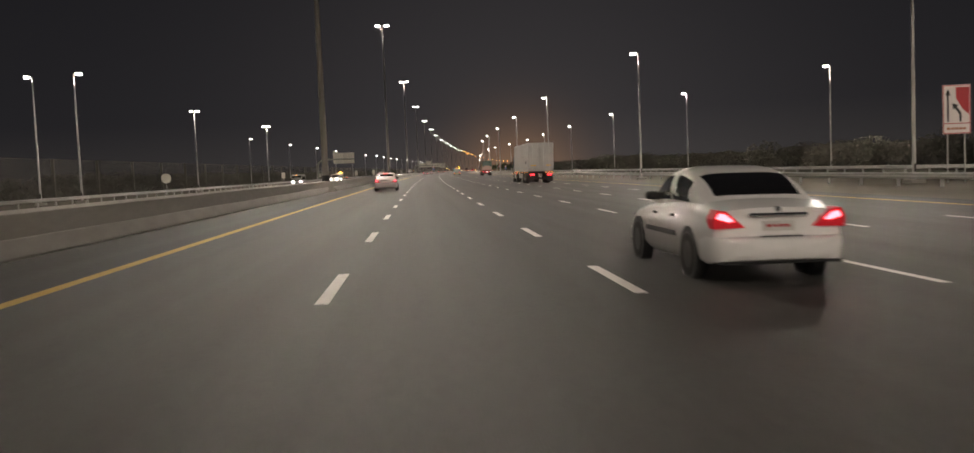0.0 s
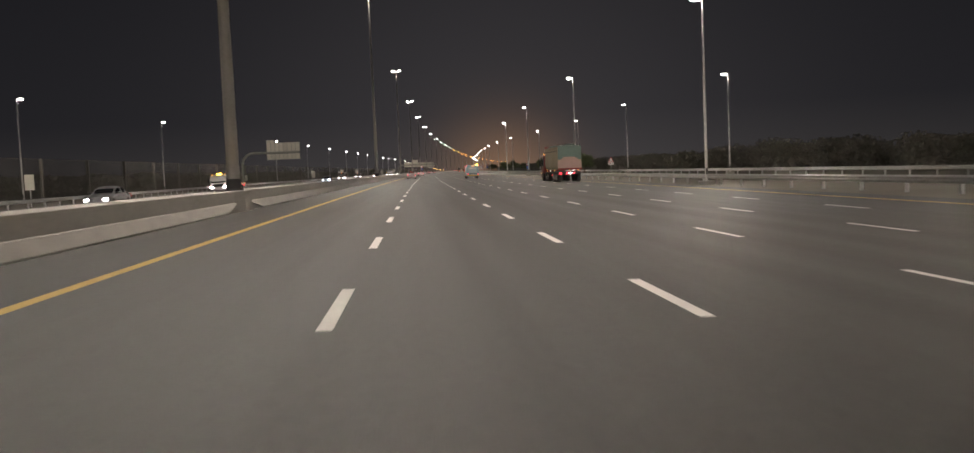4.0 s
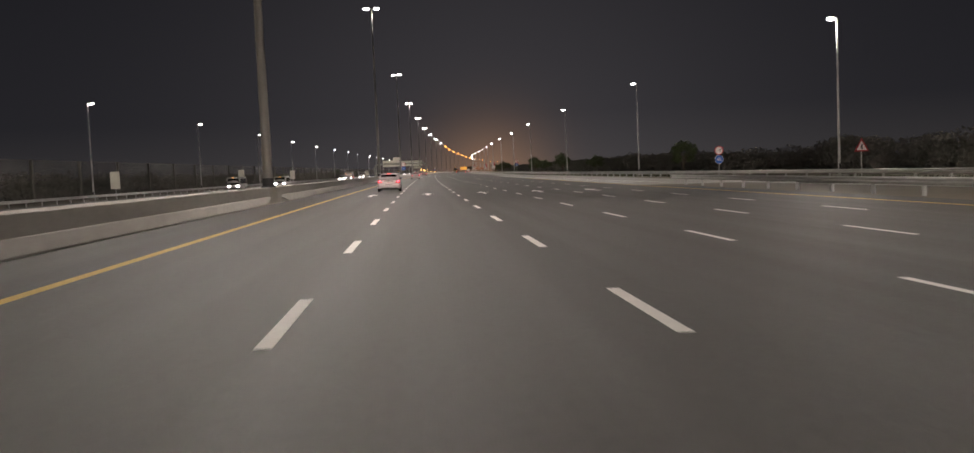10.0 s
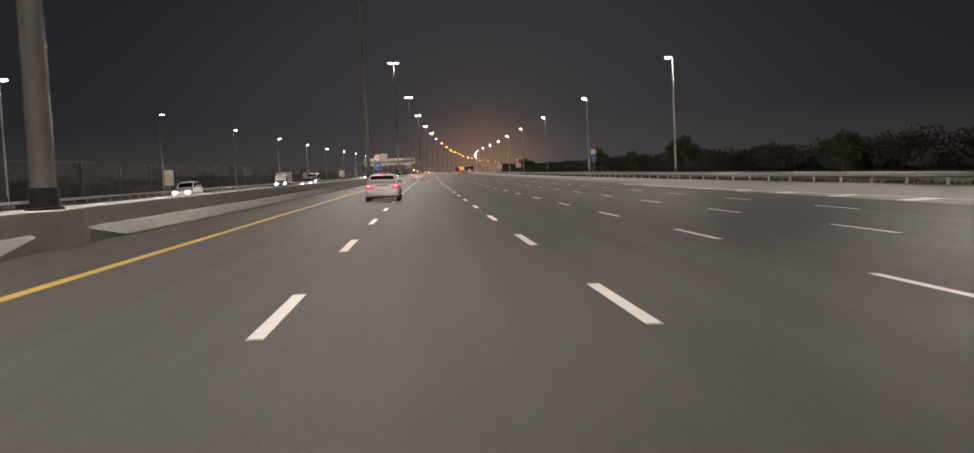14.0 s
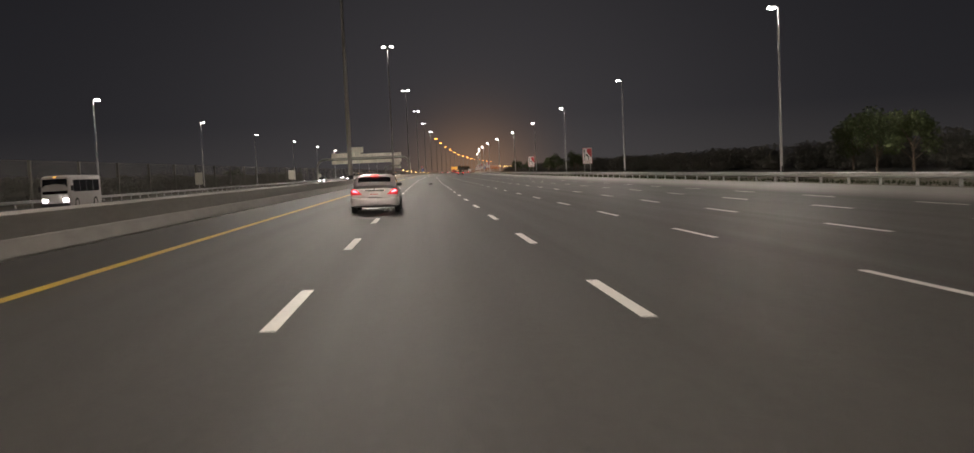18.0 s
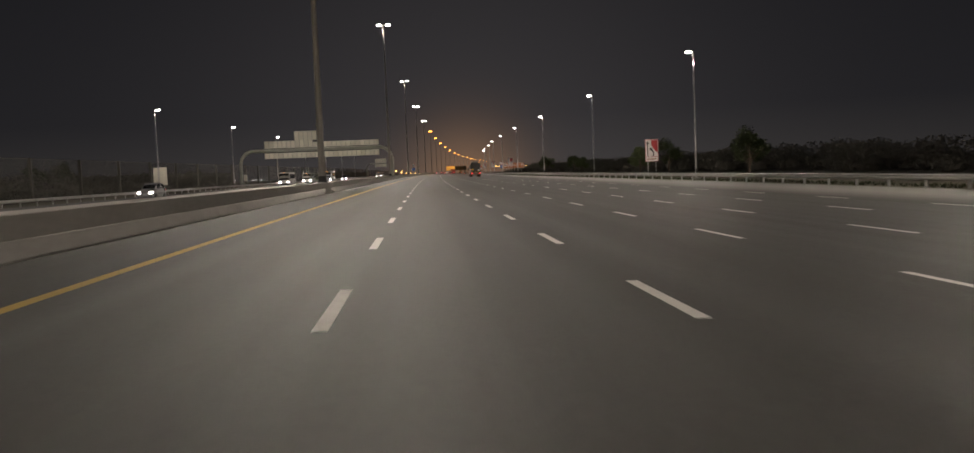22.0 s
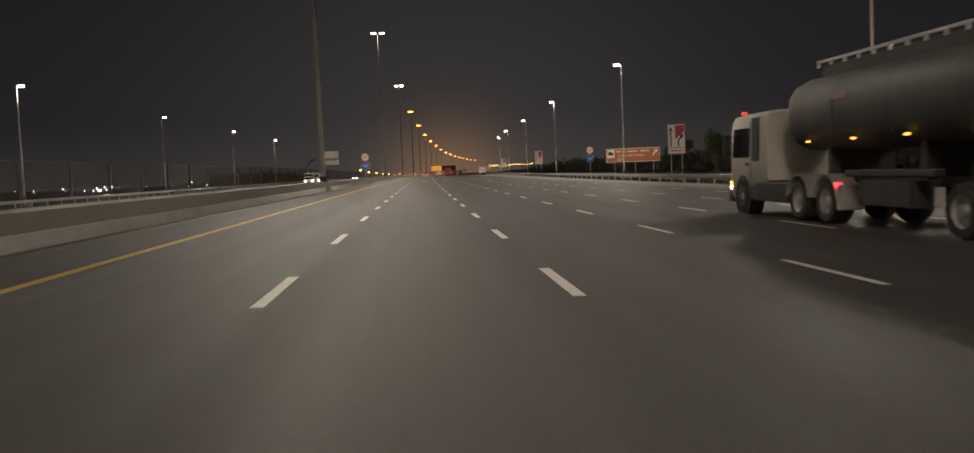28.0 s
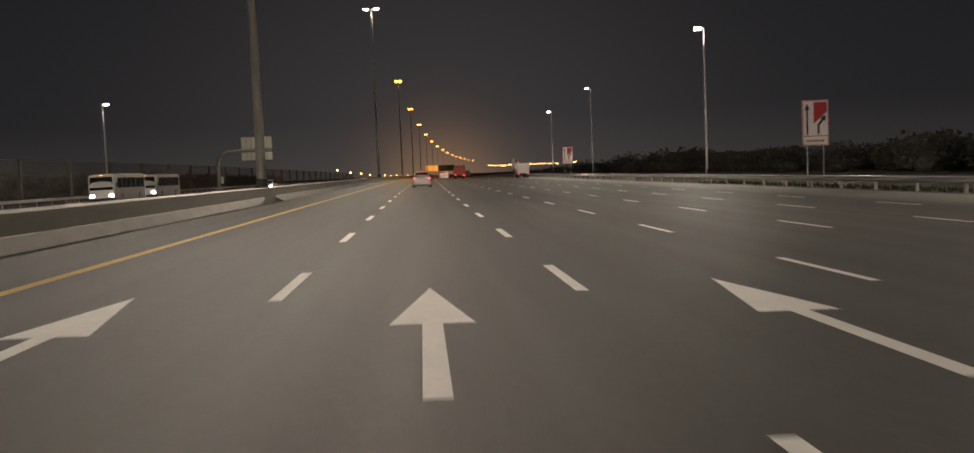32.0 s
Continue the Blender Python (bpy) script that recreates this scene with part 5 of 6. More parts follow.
for s, l, L, W, H, lab, nm in ((157.4, -22.1, 4.6, 1.75, 1.95, "oncoming white van with lit headlamps", "van"), (407.4, -24.4, 6.0, 2.0, 2.3, "oncoming white minibus with dark windows", "minibus"),
                               (505.8, -28.7, 5.5, 1.9, 2.15, "oncoming white minibus with lit headlamps", "minibus"), (505.9, -21.9, 4.6, 1.75, 1.85, "oncoming white van with bright headlamps", "van"),
                               (724, -27.0, 6.5, 2.1, 2.6, "oncoming white minibus with bright headlamps", "minibus"), (989, -30.2, 8.0, 2.3, 2.85, "oncoming white minibus with lit headlamps", "minibus"),
                               (1016, -29.5, 7.0, 2.2, 2.65, "oncoming white bus with bright headlamps", "bus"), (1028, -26.2, 7.0, 2.3, 2.85, "oncoming bus with small roof lamps", "bus"),
                               (1244, -28.8, 9.0, 2.4, 2.75, "oncoming white coach with lit headlamps", "coach"), (1257, -28.9, 9.0, 2.4, 2.7, "second oncoming coach close behind another", "coach")):
    put(bus(lab, M_DIMWHITE if s != 1028 else M_GREYCAR, L, W, H, nm), s, l, True)


def cab_unit(t, paint, y0, L, W, H, axle, deflector=0.0, lamps_on=False, roof_lamp=None):
    """The cab of a lorry from y0 forward: skin, panes, grille, lamps, mirrors, step."""
    h = W / 2
    rows = []
    for y, f, zb, zt in ((y0, 0.97, 1.0, 0.98), (y0 + 0.1, 1.0, 0.95, 1.0), (y0 + L * 0.55, 1.0, 0.55, 1.0), (y0 + L - 0.35, 1.0, 0.42, 0.985), (y0 + L - 0.06, 0.96, 0.40, 0.90), (y0 + L, 0.90, 0.45, 0.62)):
        w, z = h * f, H * zt
        rows.append((y, [(0, zb), (w * 0.95, zb), (w, zb + 0.12), (w, H * 0.55), (w * 0.985, z - 0.16), (w * 0.92, z - 0.04), (w * 0.7, z), (0, z + 0.02)]))
    cab = part("cab", loft(rows), paint, t, smooth=True)
    f = y0 + L
    part("windscreen", quad([(h * 0.86, f + 0.01, H * 0.56), (-h * 0.86, f + 0.01, H * 0.56), (-h * 0.86, f - 0.09, H * 0.86), (h * 0.86, f - 0.09, H * 0.86)]), M_GLASS, cab)
    part("grille", rounded(-h * 0.7, h * 0.7, f - 0.04, f + 0.05, 0.75, H * 0.50, 0.03), M_PLASTIC, cab)
    part("bumper", rounded(-h * 0.98, h * 0.98, f - 0.35, f + 0.10, 0.32, 0.70, 0.06), M_PLASTIC if lamps_on else paint, t, smooth=True)
    for sd in (-1, 1):
        x = sd * (h + 0.005)
        pts = [(x, y0 + L * 0.42, H * 0.56), (x, f - 0.32, H * 0.56), (x * 0.99, f - 0.42, H * 0.85), (x * 0.99, y0 + L * 0.42, H * 0.85)]
        part("side_window", quad(pts if sd > 0 else pts[::-1]), M_GLASS, cab)
        part("mirror", rounded(sd * (h + 0.20) - 0.09, sd * (h + 0.20) + 0.09, f - 0.35, f - 0.22, H * 0.56, H * 0.80, 0.03), M_PLASTIC, t)
        part("mirror_arm", tubed([(sd * h, f - 0.28, H * 0.78), (sd * (h + 0.2), f - 0.28, H * 0.78)], 0.02, 6), M_PLASTIC, t)
        part("step", rounded(sd * (h - 0.18) - 0.18, sd * (h - 0.18) + 0.18, y0 + L * 0.22, y0 + L * 0.45, 0.45, 0.95, 0.03), M_PLASTIC, t)
        # dark disc behind the wheel imitates the shade of its hollow
        part("mudguard", tubed([(sd * (h - 0.42), axle, 0.52), (sd * (h + 0.01), axle, 0.52)], 0.62, 24), M_PLASTIC, t)
        part("head_lamp", rounded(sd * h * 0.78 - 0.18, sd * h * 0.78 + 0.18, f - 0.02, f + 0.12, 0.62, 0.82, 0.03), M_HEADLAMP, t)
        part("side_marker", rounded(sd * (h + 0.01) - 0.02, sd * (h + 0.01) + 0.02, f - 0.25, f - 0.12, 0.85, 0.95, 0.01), M_AMBER, t)
        part("door_handle", rounded(sd * (h + 0.01) - 0.02, sd * (h + 0.01) + 0.02, y0 + L * 0.45, y0 + L * 0.45 + 0.18, H * 0.48, H * 0.51, 0.01), M_PLASTIC, t)
        part("intake_panel", rounded(sd * (h + 0.004) - 0.02, sd * (h + 0.004) + 0.02, y0 + L * 0.16, y0 + L * 0.34, H * 0.52, H * 0.94, 0.015), M_PLASTIC, cab, "dark intake panel")
        part("door_seam", boxed(sd * (h + 0.002) - 0.006, sd * (h + 0.002) + 0.006, y0 + L * 0.385, y0 + L * 0.395, H * 0.30, H * 0.90), M_PLASTIC, cab)
    if deflector:
        part("air_deflector", loft([(y0 + 0.1, [(0, H - 0.02), (h * 0.9, H - 0.02), (h * 0.88, H + deflector * 0.9), (h * 0.7, H + deflector), (0, H + deflector)]), (y0 + L * 0.5, [(0, H - 0.02), (h * 0.9, H - 0.02), (h * 0.86, H + deflector * 0.6), (h * 0.7, H + deflector * 0.7), (0, H + deflector * 0.7)]),
                                    (y0 + L * 0.85, [(0, H - 0.03), (h * 0.85, H - 0.03), (h * 0.8, H + 0.05), (h * 0.6, H + 0.06), (0, H + 0.06)])]), paint, t, smooth=True)
    if roof_lamp:
        for x in (-h * 0.75, h * 0.75):
            part("roof_lamp", rounded(x - 0.07, x + 0.07, f - 0.55, f - 0.43, H, H + 0.07, 0.02), roof_lamp, t)
    return cab


def chassis(t, y0, y1, z=0.95, half=0.42):
    for sd in (-1, 1):
        part("frame_rail", boxed(sd * half - 0.05, sd * half + 0.05, y0, y1, z - 0.22, z, bevel=0.01), M_CHASSIS, t)


# box trailer and tractor
truck = empty("box_trailer_truck", "dusty grey tractor unit pulling a white box trailer", "truck")
part("box", boxed(-1.25, 1.25, 0.02, 13.95, 1.22, 4.05, bevel=0.02), M_BOX, truck, "dusty white ribbed box")
for x in (-1.262, 1.262):
    for z in (1.24, 3.94):
        part("box_rail", boxed(x - 0.018, x + 0.018, 0.0, 13.97, z - 0.05, z + 0.08, bevel=0.006), M_STEEL, truck)
    for y in (0.0, 13.89):
        part("corner_post", boxed(x - 0.02, x + 0.02, y, y + 0.09, 1.2, 4.0), M_STEEL, truck)
for sd in (-1, 1):
    d = part("rear_door", boxed(sd * 0.62 - 0.60, sd * 0.62 + 0.60, -0.035, 0.015, 1.30, 3.92, bevel=0.01), M_BOX, truck)
    for dx in (-0.2, 0.35):
        part("lock_rod", tubed([(sd * (0.62 - dx), -0.06, 1.3), (sd * (0.62 - dx), -0.06, 3.9)], 0.02, 8), M_STEEL, d)
    part("reflector", boxed(sd * 0.75 - 0.25, sd * 0.75 + 0.25, -0.045, -0.036, 1.75, 1.85), M_YELLOWBAR, d)
    part("tail_lamp", rounded(sd * 0.85 - 0.22, sd * 0.85 + 0.22, -0.08, 0.02, 0.82, 0.95, 0.02), M_TAIL, truck)
    part("mud_flap", boxed(sd * 0.95 - 0.28, sd * 0.95 + 0.28, 0.5, 0.52, 0.2, 0.9), M_PLASTIC, truck)
    for i in range(6):
        part("side_marker", rounded(sd * 1.275 - 0.02, sd * 1.275 + 0.02, 1.0 + 2.45 * i, 1.14 + 2.45 * i, 1.08, 1.15, 0.008), M_AMBER, truck)
    part("side_guard", boxed(sd * 1.2 - 0.02, sd * 1.2 + 0.02, 5.9, 9.6, 0.5, 0.95, bevel=0.01), M_BOX, truck)
    part("tank_box", rounded(sd * 0.95 - 0.3, sd * 0.95 + 0.3, 13.0, 14.3, 0.45, 1.05, 0.06), M_RIM, truck)
    part("red_marker", rounded(sd * 1.2 - 0.03, sd * 1.2 + 0.05, 12.0, 12.25, 0.82, 0.98, 0.02), M_TAIL, truck)
part("vent_patch", boxed(-1.27, -1.262, 3.9, 6.4, 2.62, 2.78), M_RIM, truck)
part("small_hatch", boxed(-1.275, -1.262, 1.7, 2.4, 1.95, 2.25), M_PLASTIC, truck)
part("under_bar", boxed(-1.2, 1.2, 0.05, 0.2, 0.45, 0.6), M_CHASSIS, truck)
chassis(truck, 0.2, 16.4, 1.2)
cab_unit(truck, M_DULLCAB, 14.35, 2.4, 2.48, 2.95, 15.75, deflector=0.85, roof_lamp=M_AMBER)
wheels(truck, (2.75, 4.1, 5.45), 1.24, 0.52, 0.38)
wheels(truck, (12.2,), 1.24, 0.52, 0.5)
wheels(truck, (15.75,), 1.275, 0.52, 0.30)
put(truck, 88.75, 11.35)


def reshape(thing, f, lift=0.0, skip=("tyre", "rim")):
    """Scale the heights of a vehicle's parts, but for its wheels."""
    done = set()
    for o in thing.children_recursive:
        if o.type == "MESH" and o.name.split(".")[0] not in skip and o.data.name not in done:
            o.data.transform(Matrix.Translation((0, 0, lift)) @ Matrix.Diagonal((1, 1, f, 1)))
            done.add(o.data.name)


# tipper
tip = empty("tipper_truck", "red-cabbed tipper truck with a dusty beige body", "truck")
bed_rows = [(0.1, [(0, 1.35), (1.05, 1.35), (1.22, 1.6), (1.24, 3.65), (1.20, 3.7), (0, 3.7)]), (9.4, [(0, 1.30), (1.05, 1.30), (1.22, 1.55), (1.24, 3.65), (1.20, 3.7), (0, 3.7)]), (9.9, [(0, 1.6), (1.05, 1.6), (1.20, 1.75), (1.22, 3.65), (1.18, 3.7), (0, 3.7)])]
bed = part("tipper_body", loft(bed_rows), M_BEIGE, tip, "dusty beige steel body")
for i in range(9):
    y = 0.7 + 1.05 * i
    for sd in (-1, 1):
        part("rib", boxed(sd * 1.245 - 0.02, sd * 1.245 + 0.03, y - 0.06, y + 0.06, 1.5, 3.6, bevel=0.012), M_BEIGE, bed)
        part("tarp_hook", boxed(sd * 1.27 - 0.02, sd * 1.27 + 0.02, y + 0.30, y + 0.62, 3.2, 3.3, bevel=0.01), M_CHASSIS, bed)
load = bmesh.new()
for i in range(20):
    for j in range(7):
        load.verts.new((-1.15 + 2.3 * j / 6, 0.15 + 9.6 * i / 19, 3.68 + 0.26 * math.sin(math.pi * j / 6) * (0.6 + 0.4 * math.sin(i * 1.7 + j)) + 0.12 * math.sin(i * 0.9)))
load.verts.ensure_lookup_table()
for i in range(19):
    for j in range(6):
        a = i * 7 + j
        load.faces.new([load.verts[q] for q in (a, a + 1, a + 8, a + 7)])
part("tarpaulin", load, M_TARP, tip, "sagging green tarpaulin over the load", smooth=True)
part("tarp_flap", quad([(-1.24, 0.07, 2.35), (1.24, 0.07, 2.35), (1.24, 0.07, 3.78), (-1.24, 0.07, 3.78)], 0.03), M_TARP, tip)
part("tailgate", plate_poly([(-1.24, 1.45), (1.24, 1.45), (1.24, 2.1), (0.55, 2.62), (-0.6, 2.62), (-1.24, 2.1)], -0.02, 0.10), M_GATE, tip, "dusty pinkish tailgate")
part("gate_bar", boxed(-1.26, 1.26, -0.06, 0.12, 1.30, 1.46, bevel=0.02), M_REDPAINT, tip)
part("rear_lamp_board", boxed(-1.15, 1.15, -0.02, 0.1, 0.8, 1.05, bevel=0.02), M_CHASSIS, tip)
for x, mt in ((-1.0, M_TAIL), (0.05, M_WORKLAMP), (-0.25, M_TAIL), (0.4, M_TAIL)):
    part("tail_lamp", rounded(x - 0.13, x + 0.13, -0.07, 0.0, 0.86, 0.98, 0.02), mt, tip)
for sd in (-1, 1):
    for y, mt in ((2.0, M_AMBER), (5.2, M_WORKLAMP), (7.8, M_AMBER)):
        part("side_marker", rounded(sd * 1.27 - 0.02, sd * 1.27 + 0.02, y, y + 0.2, 1.18, 1.25, 0.01), mt, tip)
    part("red_marker", rounded(sd * 1.15 - 0.03, sd * 1.15 + 0.05, 4.6, 4.85, 0.66, 0.74, 0.02), M_TAIL, tip)
    part("fender", boxed(sd * 1.0 - 0.25, sd * 1.0 + 0.25, 0.3, 5.0, 1.08, 1.12), M_CHASSIS, tip)
    part("fuel_tank", rounded(sd * 0.95 - 0.28, sd * 0.95 + 0.28, 9.0, 10.2, 0.5, 1.05, 0.1), M_CHASSIS, tip)
chassis(tip, 0.1, 12.9, 1.15)
part("head_board", boxed(-1.2, 1.2, 9.95, 10.05, 1.2, 3.9, bevel=0.02), M_REDPAINT, tip)
cab_unit(tip, M_REDPAINT, 10.75, 2.6, 2.46, 3.05, 11.95, lamps_on=True, roof_lamp=M_AMBER)
wheels(tip, (1.0, 2.3, 3.6), 1.24, 0.52, 0.42)
wheels(tip, (7.7, 9.1), 1.24, 0.52, 0.5)
wheels(tip, (11.95,), 1.265, 0.52, 0.30)
put(tip, 238.5, 15.0)

# light blue delivery van
van = empty("delivery_van", "light blue box van with yellow rear bar and orange beacon", "van")
vr = []
for y, f, zb, zt in ((0.0, 0.96, 0.62, 2.72), (0.06, 1.0, 0.58, 2.78), (1.0, 1.0, 0.52, 2.78), (5.4, 1.0, 0.52, 2.70), (5.9, 1.0, 0.5, 2.66), (6.55, 0.99, 0.42, 2.60), (6.85, 0.985, 0.40, 2.46), (7.25, 0.965, 0.40, 1.66), (7.42, 0.95, 0.40, 1.45), (7.52, 0.90, 0.44, 0.95)):
    w = 1.05 * f
    vr.append((y, [(0, zb), (w * 0.95, zb), (w, zb + 0.1), (w, zt * 0.55), (w * 0.985, zt - 0.12), (w * 0.94, zt - 0.03), (w * 0.75, zt), (0, zt + 0.01)]))
vb = part("body", loft(vr), M_BLUEPAINT, van, "light blue painted body", smooth=True)
part("windscreen", quad([(0.88, 7.28, 1.68), (-0.88, 7.28, 1.68), (-0.84, 6.90, 2.42), (0.84, 6.90, 2.42)]), M_GLASS, vb)
for sd in (-1, 1):
    x = sd * 1.058
    pts = [(x, 6.05, 1.62), (x, 6.98, 1.52), (x * 0.975, 6.70, 2.28), (x * 0.99, 6.05, 2.34)]
    part("cab_window", quad(pts if sd > 0 else pts[::-1]), M_GLASS, vb)
    strip = [(x, 1.75, 0.64), (x, 1.98, 0.64), (x, 2.78, 1.72), (x, 2.05, 2.62), (x, 1.82, 2.62), (x, 2.52, 1.72)]
    part("pale_stripe", quad(strip if sd > 0 else strip[::-1], 0.006), M_BLUEPALE, vb)
    part("sill_strip", boxed(sd * 1.05 - 0.012, sd * 1.05 + 0.012, 1.0, 5.4, 0.55, 0.60), M_YELLOWBAR, vb)
    part("roof_marker", rounded(sd * 1.02 - 0.05, sd * 1.02 + 0.06, 5.3, 5.62, 2.50, 2.62, 0.02), M_TAILCORE, van, "red marker lamp")
    part("roof_marker", rounded(sd * 1.02 - 0.05, sd * 1.02 + 0.06, 0.20, 0.55, 2.56, 2.68, 0.02), M_TAILCORE, van, "red marker lamp")
    part("side_marker", rounded(sd * 1.06 - 0.02, sd * 1.06 + 0.02, 0.9, 1.02, 1.50, 1.56, 0.02), M_AMBER, van)
    part("side_marker", rounded(sd * 1.06 - 0.02, sd * 1.06 + 0.02, 5.1, 5.22, 1.51, 1.57, 0.02), M_AMBER, van)
    part("tail_lamp", rounded(sd * 0.86 - 0.10, sd * 0.86 + 0.10, -0.04, 0.05, 0.88, 1.00, 0.02), M_TAIL, van)
    part("mirror", rounded(sd * 1.22 - 0.08, sd * 1.22 + 0.08, 6.9, 7.05, 1.5, 1.85, 0.03), M_PLASTIC, van)
    part("head_lamp", rounded(sd * 0.75 - 0.15, sd * 0.75 + 0.15, 7.35, 7.52, 0.75, 0.95, 0.03), M_HEADLAMP, van)
    for y in (2.6, 6.45):
        # uncut body: the shaded hollow round each wheel is a black disc
        part("wheel_arch", tubed([(sd * 0.8, y, 0.42), (sd * 1.056, y, 0.42)], 0.50, 24), M_PLASTIC, van)
part("rear_shutter", boxed(-0.82, 0.82, -0.02, 0.01, 1.12, 2.42, bevel=0.01), M_BLUEPALE, van, "pale roller shutter")
sh = bmesh.new()
for i in range(5):
    box(sh, -0.50 + 0.22 * i, -0.34 + 0.22 * i, -0.028, -0.021, 2.05, 2.25)
part("logo_shapes", sh, M_SIGNWHITE, van)
part("hatch", boxed(-0.78, 0.78, -0.03, 0.01, 1.02, 1.12), M_PLASTIC, van)
part("rear_bar", boxed(-1.06, 1.06, -0.10, 0.06, 0.62, 0.80, bevel=0.02), M_YELLOWBAR, van, "yellow reflective bumper bar")
part("plate", boxed(-0.25, 0.25, -0.05, 0.0, 0.86, 0.98), M_PLATE, van)
part("top_lamp", rounded(-0.25, 0.25, -0.02, 0.03, 2.58, 2.66, 0.02), M_AMBER, van)
part("beacon", tubed([(0.72, 0.25, 2.76), (0.72, 0.25, 2.82), (0.72, 0.25, 3.0), (0.72, 0.25, 3.04)], [0.10, 0.11, 0.09, 0.04], 14), M_BEACON, van, "flashing orange beacon", smooth=True)
wheels(van, (2.6, 6.45), 1.08, 0.40, 0.26)
chassis(van, 0.1, 7.0, 0.75)
reshape(van, 0.845)
put(van, 302.9, 8.2)
bl = bpy.data.lights.new("beacon_light", "POINT")
bl.energy, bl.color, bl.shadow_soft_size = 180, (1.0, 0.42, 0.05), 0.1
new("beacon_light", bl).matrix_world = Matrix.Translation(at(303.15, 8.92, 2.75))


def arc_guard(x, y, z, r, w, n=10, lo=8, hi=172):
    """A curved sheet over a wheel."""
    bm = bmesh.new()
    rows = []
    for i in range(n + 1):
        a = radians(lo + (hi - lo) * i / n)
        rows.append([bm.verts.new((px, y + q * math.cos(a), z + q * math.sin(a))) for px, q in ((x - w / 2, r), (x + w / 2, r), (x + w / 2, r - 0.035), (x - w / 2, r - 0.035))])
    for p, q in zip(rows, rows[1:]):
        for j in range(4):
            bm.faces.new((p[j], p[(j + 1) % 4], q[(j + 1) % 4], q[j]))
    bm.faces.new(rows[0][::-1])
    bm.faces.new(rows[-1])
    bmesh.ops.recalc_face_normals(bm, faces=bm.faces)
    return bm


# tanker
tank = empty("tanker_truck", "cream-cabbed truck with a dull dark fuel tank", "truck")
TZ = 2.68
tr = []
for y, k in ((0.35, 0.80), (0.45, 0.95), (0.7, 1.0), (9.85, 1.0), (10.12, 0.975), (10.26, 0.88)):
    pts = []
    for i in range(9):
        a = -math.pi / 2 + math.pi * i / 8
        ca, sa = math.cos(a), math.sin(a)
        pts.append((max(0.0, 1.24 * k * abs(ca) ** 0.62) if 0 < i < 8 else 0.0, TZ + 0.95 * k * (abs(sa) ** 0.8) * (1 if sa > 0 else -1)))
    tr.append((y, pts))
tk = part("tank", loft(tr), M_TANK, tank, "dull grey metal tank", smooth=True)
for y in (2.8, 5.2, 7.6):
    part("tank_band", loft([(y - 0.04, [(x * 1.012, TZ + (z - TZ) * 1.012) for x, z in tr[2][1]]), (y + 0.04, [(x * 1.012, TZ + (z - TZ) * 1.012) for x, z in tr[2][1]])]), M_TANK, tk, smooth=True)
for y in (1.8, 3.9, 6.2, 8.5):
    part("manhole", tubed([(0, y, 3.82), (0, y, 3.90)], 0.3, 16), M_STEEL, tk)
spine = part("spine_box", loft([(0.8, [(0, 3.35), (0.72, 3.35), (0.76, 3.84), (0, 3.84)]), (9.0, [(0, 3.35), (0.72, 3.35), (0.76, 3.84), (0, 3.84)]), (9.25, [(0, 3.35), (0.70, 3.35), (0.72, 3.5), (0, 3.5)])]), M_TANK, tank, "raised spine box along the tank")
for sd in (-1, 1):
    part("walkway_rail", boxed(sd * 0.78 - 0.03, sd * 0.78 + 0.03, 0.9, 9.3, 3.90, 3.97, bevel=0.01), M_STEEL, spine)
    for i in range(13):
        part("rail_post", boxed(sd * 0.78 - 0.02, sd * 0.78 + 0.02, 1.0 + 0.68 * i, 1.12 + 0.68 * i, 3.80, 3.91), M_STEEL, spine)
    part("side_label", boxed(sd * 1.235 - 0.012, sd * 1.235 + 0.012, 6.9, 7.7, 2.9, 3.05), M_GATE, tank, "small faded label")
    for y in (8.9, 6.6, 4.4, 2.1):
        part("side_marker", rounded(sd * 1.18 - 0.02, sd * 1.18 + 0.04, y, y + 0.13, 1.95, 2.0, 0.01), M_AMBER, tank)
    part("red_marker", rounded(sd * 1.2 - 0.03, sd * 1.2 + 0.05, 7.2, 7.5, 0.86, 0.98, 0.02), M_TAIL, tank)
    part("side_box", rounded(sd * 0.98 - 0.24, sd * 0.98 + 0.24, 4.2, 6.3, 0.5, 1.05, 0.04), M_CHASSIS, tank)
    part("pipe_tray", boxed(sd * 1.12 - 0.10, sd * 1.12 + 0.10, 3.4, 7.0, 1.12, 1.28, bevel=0.03), M_CHASSIS, tank)
    part("tail_lamp", rounded(sd * 1.0 - 0.22, sd * 1.0 + 0.22, -0.06, 0.02, 0.86, 0.99, 0.02), M_TAIL, tank)
    for y in (7.95, 9.5):
        part("wheel_guard", arc_guard(sd * 0.97, y, 0.52, 0.66, 0.56), M_RIM, tank, "pale curved wheel guard")
    part("rear_skirt", boxed(sd * 0.97 - 0.28, sd * 0.97 + 0.28, 7.1, 7.3, 0.35, 0.95, bevel=0.03), M_RIM, tank)
    part("tractor_side", boxed(sd * 1.12 - 0.10, sd * 1.12 + 0.10, 10.1, 12.6, 0.42, 0.95, bevel=0.03), M_CHASSIS, tank)
